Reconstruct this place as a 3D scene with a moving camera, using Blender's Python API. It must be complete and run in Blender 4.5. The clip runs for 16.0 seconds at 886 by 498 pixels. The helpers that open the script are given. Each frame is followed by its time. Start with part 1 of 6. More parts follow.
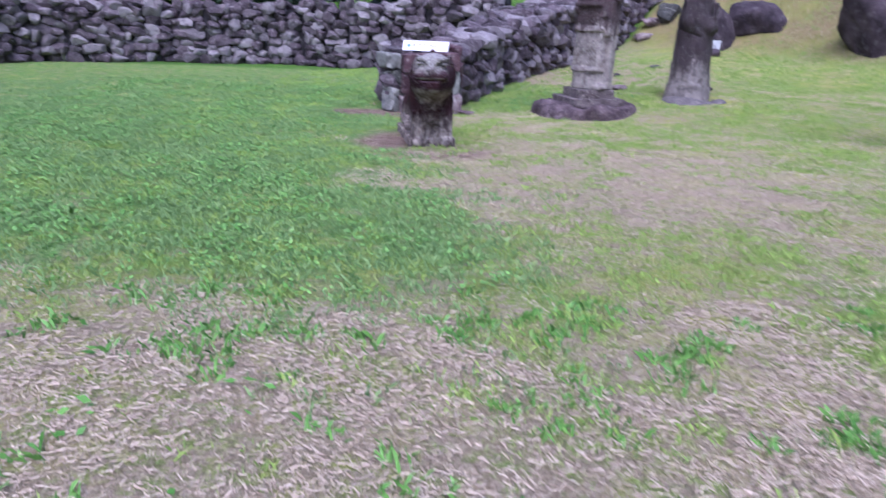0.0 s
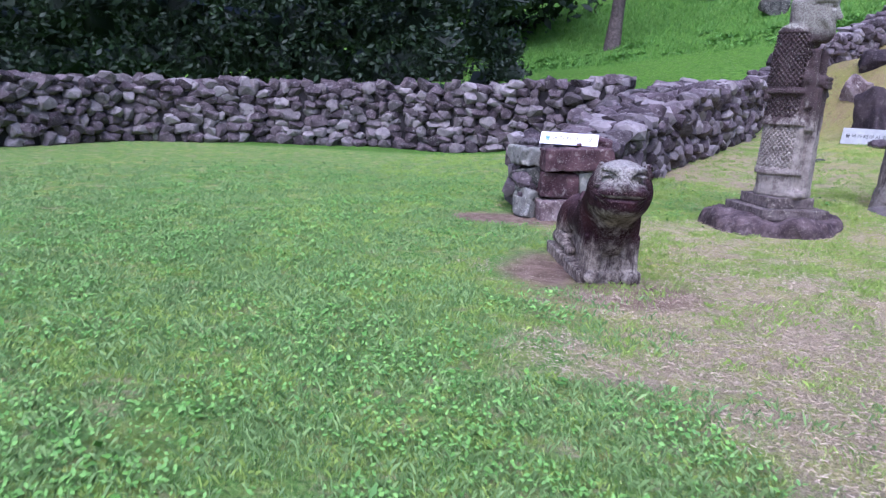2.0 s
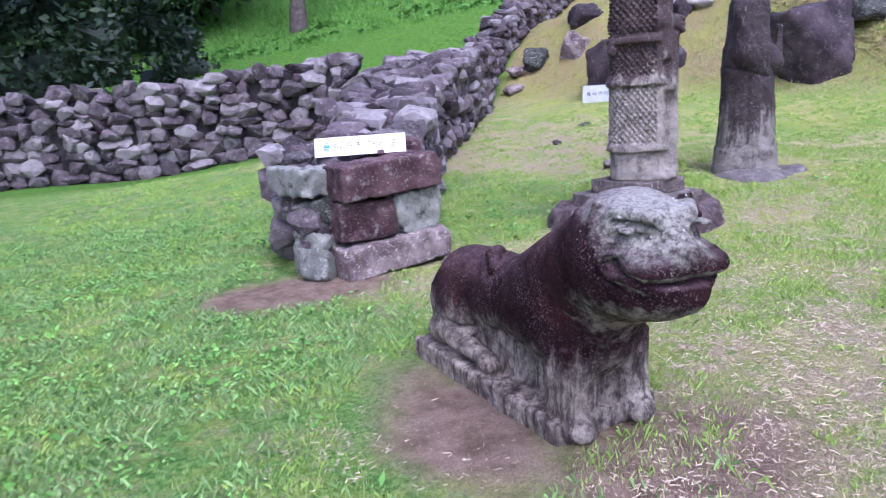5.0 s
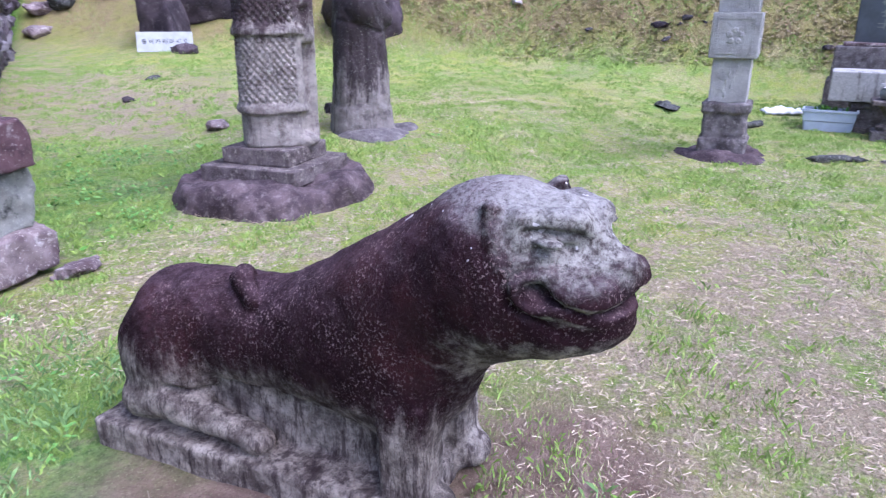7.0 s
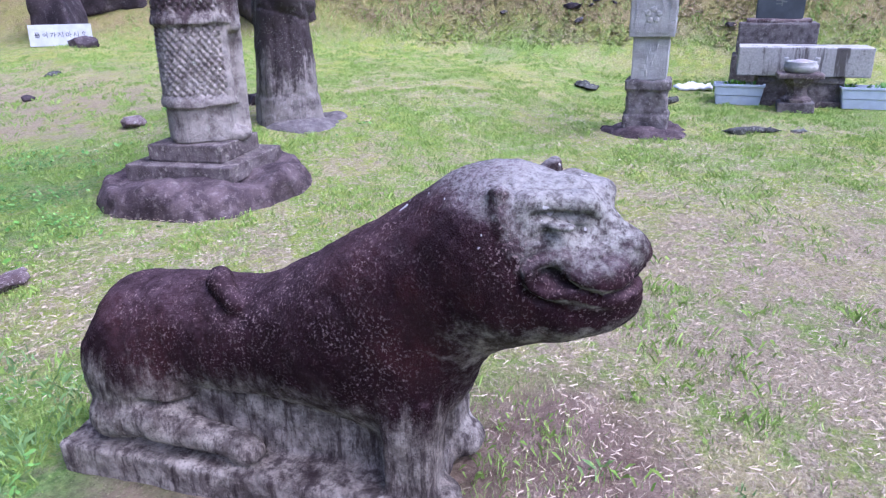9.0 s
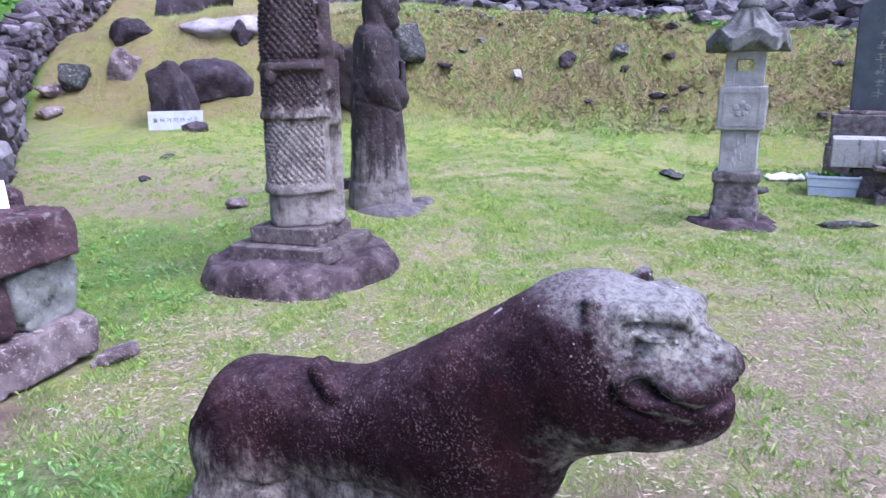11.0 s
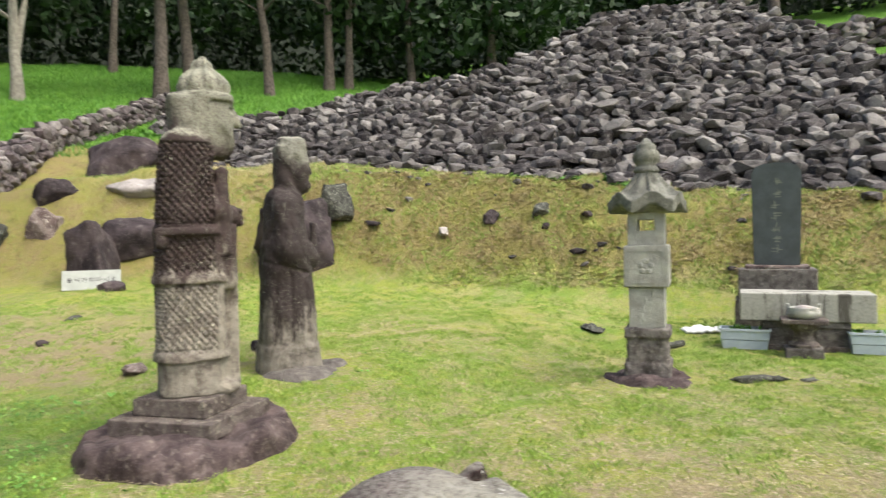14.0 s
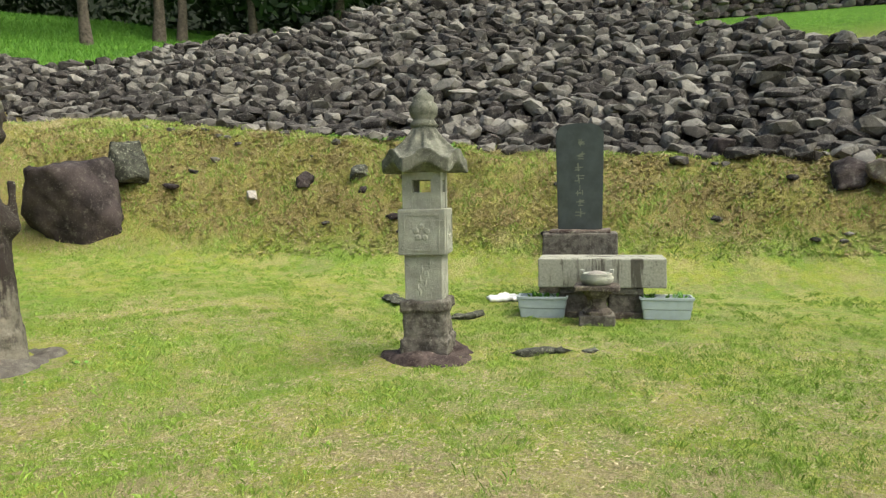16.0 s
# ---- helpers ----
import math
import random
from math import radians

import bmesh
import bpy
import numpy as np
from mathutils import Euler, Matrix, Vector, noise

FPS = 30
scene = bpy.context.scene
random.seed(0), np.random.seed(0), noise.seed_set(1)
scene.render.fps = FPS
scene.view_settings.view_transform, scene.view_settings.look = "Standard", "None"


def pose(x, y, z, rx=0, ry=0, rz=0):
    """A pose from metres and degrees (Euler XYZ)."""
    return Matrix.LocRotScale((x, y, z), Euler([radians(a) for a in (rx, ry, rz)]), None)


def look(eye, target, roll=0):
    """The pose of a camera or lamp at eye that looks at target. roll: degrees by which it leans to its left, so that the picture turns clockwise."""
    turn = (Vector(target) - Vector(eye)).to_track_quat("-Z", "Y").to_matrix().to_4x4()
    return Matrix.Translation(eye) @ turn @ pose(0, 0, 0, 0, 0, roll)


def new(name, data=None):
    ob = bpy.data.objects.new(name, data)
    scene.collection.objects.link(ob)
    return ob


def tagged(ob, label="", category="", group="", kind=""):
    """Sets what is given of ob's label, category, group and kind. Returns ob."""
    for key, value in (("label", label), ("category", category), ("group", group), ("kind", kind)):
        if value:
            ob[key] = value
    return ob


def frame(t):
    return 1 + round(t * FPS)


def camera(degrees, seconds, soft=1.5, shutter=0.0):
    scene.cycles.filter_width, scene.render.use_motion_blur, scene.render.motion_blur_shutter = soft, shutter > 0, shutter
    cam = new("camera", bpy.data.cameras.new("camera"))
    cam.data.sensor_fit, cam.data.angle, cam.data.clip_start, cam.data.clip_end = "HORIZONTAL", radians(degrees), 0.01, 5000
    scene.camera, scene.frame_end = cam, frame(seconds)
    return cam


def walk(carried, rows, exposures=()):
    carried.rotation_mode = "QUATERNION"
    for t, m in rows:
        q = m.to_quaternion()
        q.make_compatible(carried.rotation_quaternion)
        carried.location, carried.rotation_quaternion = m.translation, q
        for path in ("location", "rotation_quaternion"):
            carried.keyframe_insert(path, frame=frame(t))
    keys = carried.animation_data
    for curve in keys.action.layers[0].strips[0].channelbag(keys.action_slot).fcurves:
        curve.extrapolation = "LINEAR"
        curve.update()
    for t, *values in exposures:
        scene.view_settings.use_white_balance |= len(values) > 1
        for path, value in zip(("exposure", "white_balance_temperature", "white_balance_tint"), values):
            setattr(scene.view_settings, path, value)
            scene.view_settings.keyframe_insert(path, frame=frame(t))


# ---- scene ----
cam = camera(65.5, 16.0, soft=1.3, shutter=0.25)
PATH = [
    (0, (0.238, 0.277, 1.359), (0.223, 2.172, 0.721), 1.9),
    (0.5, (0.027, 0.738, 1.420), (-0.275, 2.641, 0.884), 2.4),
    (1, (-0.180, 1.305, 1.388), (-0.588, 3.188, 0.853), 1.2),
    (1.5, (-0.409, 1.884, 1.399), (-0.810, 3.784, 0.921), 2.2),
    (2, (-0.679, 2.371, 1.454), (-0.909, 4.306, 1.006), 2.4),
    (2.5, (-0.839, 2.887, 1.435), (-1.013, 4.838, 1.034), 0.7),
    (3, (-1.057, 3.384, 1.411), (-1.045, 5.346, 1.022), 0.9),
    (3.2, (-1.135, 3.609, 1.460), (-1.017, 5.560, 1.038), 0.0),
    (5.3, (-1.351, 5.877, 1.418), (-0.6, 7.661, 0.916), -3.4),
    (5.5, (-1.373, 6.022, 1.42), (-0.455, 7.722, 0.902), -2.0),
    (6, (-1.448, 6.338, 1.41), (-0.106, 7.665, 0.749), 0.1),
    (6.5, (-1.434, 6.649, 1.399), (0.033, 7.838, 0.74), -1.5),
    (7, (-1.471, 6.85, 1.397), (0.1, 7.901, 0.743), 0.2),
    (7.5, (-1.528, 6.972, 1.382), (0.155, 7.82, 0.712), -0.6),
    (8, (-1.535, 7.017, 1.378), (0.157, 7.835, 0.695), -0.8),
    (10.3, (-1.572, 7.057, 1.432), (0.072, 7.994, 0.787), -0.3),
    (10.5, (-1.589, 7.048, 1.442), (0.063, 8.009, 0.855), -0.3),
    (11, (-1.623, 7.051, 1.483), (0.002, 8.115, 1.01), -0.8),
    (11.5, (-1.646, 7.073, 1.518), (-0.114, 8.311, 1.171), -2.0),
    (12, (-1.654, 7.093, 1.548), (-0.2, 8.448, 1.315), -2.6),
    (12.5, (-1.645, 7.1, 1.567), (-0.205, 8.475, 1.377), -2.6),
    (13, (-1.614, 7.087, 1.572), (-0.177, 8.474, 1.468), -2.2),
    (13.5, (-1.521, 7.019, 1.561), (0.039, 8.27, 1.53), -1.9),
    (14, (-1.322, 6.848, 1.549), (0.436, 7.8, 1.505), -1.1),
    (14.5, (-1.063, 6.655, 1.531), (0.788, 7.408, 1.459), -0.3),
    (15, (-0.737, 6.552, 1.499), (1.169, 7.155, 1.42), 0.1),
    (15.5, (-0.465, 6.444, 1.477), (1.458, 6.978, 1.342), -0.8),
    (16, (-0.135, 6.293, 1.492), (1.766, 6.895, 1.343), -1.1),
]
EXPO = [(0.0, 0.94, 4950, 37), (1.0, 1.02, 4950, 37), (3.0, 1.12, 5100, 32), (6.0, 1.38, 5030, 32), (8.0, 1.42, 4960, 34), (10.5, 1.4, 4930, 35),
        (11.5, 1.34, 4980, 31), (12.0, 1.35, 5260, 26), (12.5, 1.32, 6000, 12), (13.0, 1.28, 6400, 9), (14.5, 1.3, 6900, 4),
        (15.0, 1.27, 7050, 1), (16.0, 1.08, 7300, -4)]
walk(cam, [(t, look(eye, target, roll)) for t, eye, target, roll in PATH], EXPO)

# ---- world and light: an overcast day ----
world = bpy.data.worlds.new("overcast_sky")
scene.world = world
world.use_nodes = True
wn, wl = world.node_tree.nodes, world.node_tree.links
sky = wn.new("ShaderNodeTexSky")
sky.sky_type, sky.sun_disc = "NISHITA", False
sky.sun_elevation, sky.sun_rotation = radians(55), radians(200)
sky.air_density, sky.dust_density, sky.ozone_density = 1.0, 4.0, 1.0
wn["Background"].inputs["Strength"].default_value = 0.15
wl.new(sky.outputs["Color"], wn["Background"].inputs["Color"])
sun = new("sun", bpy.data.lights.new("sun", "SUN"))
sun.data.energy, sun.data.angle, sun.data.color = 1.5, radians(25), (1.0, 0.97, 0.92)
sun.matrix_world = look((0, 0, 30), (-7, 15, 0))


# ---- materials ----
class Mat:
    """A procedural material with short calls for its nodes."""

    def __init__(self, name, rough=0.85, spec=0.3):
        self.m = bpy.data.materials.new(name)
        self.m.use_nodes = True
        self.nt = self.m.node_tree
        self.b = self.nt.nodes["Principled BSDF"]
        self.b.inputs["Roughness"].default_value = rough
        self.b.inputs["Specular IOR Level"].default_value = spec
        self.pos = self.node("ShaderNodeNewGeometry").outputs["Position"]

    def node(self, kind):
        return self.nt.nodes.new(kind)

    def put(self, socket, value):
        if isinstance(value, bpy.types.NodeSocket):
            self.nt.links.new(value, socket)
        else:
            socket.default_value = value

    def math(self, op, a, b=0.0, clamp=False):
        n = self.node("ShaderNodeMath")
        n.operation, n.use_clamp = op, clamp
        self.put(n.inputs[0], a), self.put(n.inputs[1], b)
        return n.outputs[0]

    def noise(self, scale, detail=4.0, rough=0.6, vec=None, out="Fac"):
        n = self.node("ShaderNodeTexNoise")
        self.put(n.inputs["Vector"], vec or self.pos)
        n.inputs["Scale"].default_value, n.inputs["Detail"].default_value, n.inputs["Roughness"].default_value = scale, detail, rough
        return n.outputs[out]

    def step(self, v, lo, hi, a=0.0, b=1.0):
        n = self.node("ShaderNodeMapRange")
        n.interpolation_type = "SMOOTHSTEP"
        self.put(n.inputs[0], v)
        for i, x in enumerate((lo, hi, a, b)):
            n.inputs[i + 1].default_value = x
        return n.outputs[0]

    def mix(self, f, a, b, blend="MIX"):
        n = self.node("ShaderNodeMix")
        n.data_type, n.blend_type = "RGBA", blend
        self.put(n.inputs[0], f)
        for i, c in ((6, a), (7, b)):
            self.put(n.inputs[i], (*c, 1) if isinstance(c, tuple) else c)
        return n.outputs[2]

    def axis(self, i):
        n = self.node("ShaderNodeSeparateXYZ")
        self.put(n.inputs[0], self.pos)
        return n.outputs[i]

    def oval(self, x, y, rx, ry, soft=0.4, wobble=0.35, scale=1.6):
        """1 inside an uneven oval on the plan, 0 outside."""
        dx = self.math("DIVIDE", self.math("SUBTRACT", self.axis(0), x), rx)
        dy = self.math("DIVIDE", self.math("SUBTRACT", self.axis(1), y), ry)
        d = self.math("SQRT", self.math("ADD", self.math("MULTIPLY", dx, dx), self.math("MULTIPLY", dy, dy)))
        d = self.math("ADD", d, self.math("MULTIPLY", self.math("SUBTRACT", self.noise(scale, 5), 0.5), wobble * 3))
        return self.step(d, 1 - soft, 1 + soft, 1.0, 0.0)

    def chance(self):
        """A number of its own for every piece, loose or joined."""
        a = self.node("ShaderNodeObjectInfo").outputs["Random"]
        b = self.node("ShaderNodeNewGeometry").outputs["Random Per Island"]
        return self.math("FRACT", self.math("ADD", a, b))

    def done(self, color, height=None, strength=0.5, dist=0.01):
        self.put(self.b.inputs["Base Color"], color if not isinstance(color, tuple) else (*color, 1))
        if height is not None:
            n = self.node("ShaderNodeBump")
            n.inputs["Strength"].default_value, n.inputs["Distance"].default_value = strength, dist
            self.put(n.inputs["Height"], height)
            self.put(self.b.inputs["Normal"], n.outputs[0])
        return self.m


def rock_material(name, dark, mid, light, lichen=0.5, grime=0.5, scale=1.0, pieces=True):
    """Weathered stone: two tones, pale lichen blotches, dark stains, fine grain."""
    m = Mat(name, 0.9, 0.25)
    base = m.mix(m.step(m.noise(2.3 * scale, 6), 0.35, 0.65), dark, mid)
    if pieces:
        c = m.chance()
        base = m.mix(m.step(c, 0.35, 0.95), base, m.mix(m.noise(5 * scale), mid, light))
        base = m.mix(m.step(m.math("FRACT", m.math("MULTIPLY", c, 7.3)), 0.6, 1.0, 0.0, 0.75), base, tuple(x * 0.45 for x in dark))
    pale = m.step(m.noise(6.5 * scale, 7, 0.7), 0.54, 0.66)
    base = m.mix(m.math("MULTIPLY", pale, lichen), base, light)
    spots = m.step(m.noise(38 * scale, 3, 0.6), 0.60, 0.68)
    base = m.mix(m.math("MULTIPLY", spots, lichen * 0.8), base, tuple(min(0.62, x * 1.35) for x in light))
    stain = m.step(m.noise(3.6 * scale, 5, 0.65), 0.52, 0.7)
    base = m.mix(m.math("MULTIPLY", stain, grime), base, tuple(x * 0.4 for x in dark))
    grain = m.math("ADD", m.noise(24, 8, 0.7), m.math("MULTIPLY", m.noise(110, 4, 0.7), 0.4))
    return m.done(base, grain, 0.6, 0.03)


def statue_material(name, dark, pale, cream, low, high, patch=None):
    """Carved stone: dark algae crust on the upper body, cream where rain does not run, pale lichen on top faces."""
    m = Mat(name, 0.8, 0.35)
    z = m.axis(2)
    drip = m.noise(1.0, 6, 0.7, m.stretch((8, 8, 1.6)))
    edge = m.math("ADD", m.math("SUBTRACT", z, low), m.math("MULTIPLY", m.math("SUBTRACT", drip, 0.5), 1.25 * (high - low)))
    edge = m.math("ADD", edge, m.math("MULTIPLY", m.math("SUBTRACT", m.noise(26, 5, 0.7), 0.5), 0.45 * (high - low)))
    crust = m.step(edge, -0.12 * (high - low), 0.10 * (high - low))
    crust = m.math("MULTIPLY", crust, m.step(m.noise(19, 7, 0.8), 0.24, 0.46, 0.35, 1.0))
    body = m.mix(m.step(m.noise(11, 6, 0.7), 0.35, 0.7), cream, tuple(x * 0.62 for x in cream))
    crust_c = m.mix(m.step(m.noise(14, 6, 0.7), 0.3, 0.75), dark, tuple(x * 1.6 for x in dark))
    col = m.mix(crust, body, crust_c)
    dirt = m.step(m.noise(8, 7, 0.75), 0.46, 0.66)
    col = m.mix(m.math("MULTIPLY", dirt, 0.72), col, tuple(x * 1.6 for x in dark))
    streak = m.step(m.noise(1.0, 7, 0.75, m.stretch((15, 15, 1.7))), 0.52, 0.66)
    col = m.mix(m.math("MULTIPLY", streak, 0.6), col, tuple(x * 1.1 for x in dark))
    wash = m.step(m.noise(1.0, 6, 0.75, m.stretch((21, 21, 3.5))), 0.58, 0.7)
    col = m.mix(m.math("MULTIPLY", wash, 0.55), col, tuple(x * 0.85 for x in pale))
    up = m.node("ShaderNodeSeparateXYZ")
    m.put(up.inputs[0], m.node("ShaderNodeNewGeometry").outputs["Normal"])
    top = m.math("MULTIPLY", m.step(m.math("ADD", up.outputs[2], m.math("MULTIPLY", m.noise(30, 6, 0.75), 0.6)), 0.62, 1.0), m.step(m.math("ADD", z, m.math("MULTIPLY", m.noise(11, 7, 0.75), 0.36)), high + 0.14, high + 0.30))
    top = m.math("MULTIPLY", top, m.step(m.noise(55, 6, 0.8), 0.34, 0.62))
    col = m.mix(m.math("MULTIPLY", top, 0.9), col, pale)
    if patch:
        v = m.node("ShaderNodeVectorMath")
        v.operation = "DISTANCE"
        m.put(v.inputs[0], m.pos)
        v.inputs[1].default_value = patch[:3]
        near = m.math("ADD", v.outputs["Value"], m.math("MULTIPLY", m.math("SUBTRACT", m.noise(14, 6, 0.75), 0.5), 0.22))
        near = m.math("MULTIPLY", m.step(near, patch[3] * 0.75, patch[3] * 1.15, 1.0, 0.0), m.step(m.noise(60, 6, 0.8), 0.36, 0.6, 0.25, 1.0))
        col = m.mix(m.math("MULTIPLY", near, 0.8), col, tuple(x * 0.85 for x in pale))
    speck = m.math("MULTIPLY", m.step(m.noise(85, 3, 0.65), 0.60, 0.68), m.step(m.noise(5, 3), 0.38, 0.6))
    col = m.mix(m.math("MULTIPLY", speck, 0.75), col, pale)
    blot = m.step(m.noise(19, 3, 0.5), 0.72, 0.74)
    col = m.mix(m.math("MULTIPLY", blot, 0.9), col, tuple(min(0.65, x * 1.2) for x in pale))
    grain = m.math("ADD", m.noise(30, 7, 0.7), m.math("MULTIPLY", m.noise(140, 4, 0.7), 0.5))
    return m.done(col, grain, 0.8, 0.03)


def stretch(self, scale):
    n = self.node("ShaderNodeVectorMath")
    n.operation = "MULTIPLY"
    self.put(n.inputs[0], self.pos)
    n.inputs[1].default_value = scale
    return n.outputs[0]


Mat.stretch = stretch


def leaf_material(name, a, b, rough=0.55):
    m = Mat(name, rough, 0.3)
    c = m.mix(m.chance(), a, b)
    c = m.mix(m.step(m.noise(0.8, 3), 0.35, 0.7), c, m.mix(0.45, a, b))
    m.b.inputs["Subsurface Weight"].default_value = 0.0
    return m.done(c)


def ground_material():
    """Mown lawn with clover, dry straw patches and bare earth; taller bright grass on the hillside."""
    m = Mat("lawn", 0.95, 0.15)
    x, y, z = m.axis(0), m.axis(1), m.axis(2)
    fine = m.noise(60, 5, 0.75)
    mid = m.noise(7, 5, 0.7)
    wide = m.noise(0.9, 4, 0.6)
    green = m.mix(m.step(fine, 0.3, 0.7), (0.125, 0.24, 0.035), (0.29, 0.43, 0.08))
    olive = m.mix(m.step(fine, 0.3, 0.7), (0.29, 0.32, 0.05), (0.49, 0.51, 0.11))
    straw = m.mix(m.step(fine, 0.3, 0.75), (0.28, 0.215, 0.125), (0.58, 0.49, 0.31))
    earth = m.mix(m.step(mid, 0.3, 0.7), (0.18, 0.12, 0.08), (0.36, 0.26, 0.19))
    clover = m.mix(m.step(m.noise(34, 4, 0.7), 0.35, 0.65), (0.065, 0.18, 0.026), (0.22, 0.40, 0.085))
    col = m.mix(m.step(m.math("ADD", m.math("MULTIPLY", mid, 0.5), m.math("MULTIPLY", wide, 0.6)), 0.42, 0.72), green, olive)
    # dry patches
    dry = m.step(m.math("ADD", m.math("MULTIPLY", m.noise(2.1, 6, 0.7), 0.6), m.math("MULTIPLY", m.noise(13, 5, 0.75), 0.5)), 0.515, 0.61)
    near = m.math("MAXIMUM", m.oval(0.5, 1.2, 3.4, 2.2), m.math("MAXIMUM", m.oval(1.6, 6.3, 2.1, 1.8), m.oval(3.2, 15.4, 2.6, 2.0)))
    dry_all = m.math("ADD", m.math("MULTIPLY", dry, 0.85), m.math("MULTIPLY", near, m.step(m.noise(9, 6, 0.75), 0.32, 0.62)), True)
    dry_all = m.math("MULTIPLY", dry_all, m.step(m.math("SUBTRACT", x, m.math("MULTIPLY", y, 0.1)), 2.2, 4.2, 1.0, 0.5))
    col = m.mix(dry_all, col, straw)
    mottle = m.step(m.math("ADD", m.math("MULTIPLY", m.noise(3.4, 6, 0.75), 0.55), m.math("MULTIPLY", m.noise(1.1, 4, 0.6), 0.45)), 0.50, 0.60)
    col = m.mix(m.math("MULTIPLY", mottle, m.step(m.noise(17, 5, 0.8), 0.36, 0.6, 0.2, 0.85)), col, m.mix(m.step(fine, 0.3, 0.75), (0.38, 0.33, 0.13), (0.62, 0.56, 0.27)))
    lush = m.step(m.math("ADD", m.math("MULTIPLY", m.noise(4.6, 6, 0.75), 0.55), m.math("MULTIPLY", m.noise(1.5, 4, 0.6), 0.45)), 0.53, 0.61)
    col = m.mix(m.math("MULTIPLY", lush, 0.75), col, m.mix(m.step(fine, 0.3, 0.7), (0.14, 0.25, 0.03), (0.32, 0.46, 0.08)))
    tuft = m.step(m.noise(26, 5, 0.8), 0.56, 0.68)
    col = m.mix(m.math("MULTIPLY", tuft, 0.55), col, (0.09, 0.15, 0.025))
    fleck = m.step(m.noise(33, 4, 0.8), 0.60, 0.70)
    col = m.mix(m.math("MULTIPLY", fleck, 0.5), col, (0.55, 0.48, 0.28))
    # clover beside the walk and behind the wall's end
    wob = m.math("MULTIPLY", m.math("SUBTRACT", m.noise(1.3, 6, 0.7), 0.5), 2.6)
    edge_x = m.math("ADD", m.math("ADD", x, wob), m.step(y, 5.0, 6.2, 0.0, 0.85))
    side = m.math("MULTIPLY", m.step(edge_x, -0.1, 0.7, 1.0, 0.0), m.step(m.math("ADD", y, wob), 3.2, 4.2))
    side = m.math("MAXIMUM", side, m.math("MULTIPLY", m.oval(1.0, 12.4, 1.6, 1.5), 0.8))
    col = m.mix(m.math("MULTIPLY", side, m.step(m.noise(5, 5, 0.7), 0.34, 0.62, 0.2, 1.0)), col, clover)
    # bare earth
    bare = m.math("MAXIMUM", m.oval(-0.50, 8.15, 0.34, 0.62, 0.45), m.math("MAXIMUM", m.oval(0.15, 7.55, 0.55, 0.4, 0.4), m.oval(-0.9, 10.4, 0.75, 0.4, 0.4)))
    col = m.mix(bare, col, earth)
    # the bank: dry olive and brown; the hillside: bright green
    bank = m.math("MULTIPLY", m.step(z, 0.5, 1.1), m.step(m.math("ADD", x, m.math("MULTIPLY", y, 0.35)), 11.0, 12.6))
    bcol = m.mix(m.step(m.noise(1.4, 6, 0.75), 0.38, 0.62), (0.27, 0.25, 0.065), (0.27, 0.185, 0.10))
    bcol = m.mix(m.step(m.noise(4.5, 6, 0.8), 0.5, 0.66, 0.0, 0.75), bcol, (0.11, 0.085, 0.035))
    bcol = m.mix(m.step(m.noise(7, 6, 0.8), 0.56, 0.7, 0.0, 0.5), bcol, (0.33, 0.33, 0.10))
    bcol = m.mix(m.step(fine, 0.4, 0.8, 0.0, 0.6), bcol, (0.40, 0.34, 0.15))
    col = m.mix(m.math("MULTIPLY", bank, 0.85), col, bcol)
    hill = m.step(m.math("ADD", m.math("MULTIPLY", x, 0.45), y), 32.0, 33.5)
    beyond = m.math("SUBTRACT", m.math("MULTIPLY", m.math("SUBTRACT", y, 17.1), 0.85), m.math("SUBTRACT", x, 3.0))
    hill = m.math("MAXIMUM", hill, m.math("MULTIPLY", m.step(beyond, 0.7, 1.2), m.step(y, 17.8, 18.6)))
    hill = m.math("MAXIMUM", hill, m.step(x, 22, 25))
    hcol = m.mix(m.step(m.noise(9, 6, 0.75), 0.3, 0.7), (0.04, 0.125, 0.011), (0.125, 0.275, 0.026))
    col = m.mix(hill, col, hcol)
    hollow = m.step(m.noise(31, 6, 0.85), 0.36, 0.46, 1.0, 0.0)
    col = m.mix(m.math("MULTIPLY", hollow, 0.35), col, (0.055, 0.05, 0.022))
    gaps = m.step(m.noise(75, 5, 0.85), 0.33, 0.47, 1.0, 0.0)
    col = m.mix(m.math("MULTIPLY", gaps, 0.55), col, (0.045, 0.05, 0.018))
    tips = m.step(m.noise(120, 4, 0.85), 0.57, 0.68)
    col = m.mix(m.math("MULTIPLY", tips, 0.55), col, (0.58, 0.60, 0.30))
    h = m.math("ADD", m.noise(90, 4, 0.8), m.math("MULTIPLY", m.noise(18, 4, 0.7), 1.2))
    return m.done(col, h, 0.9, 0.05)


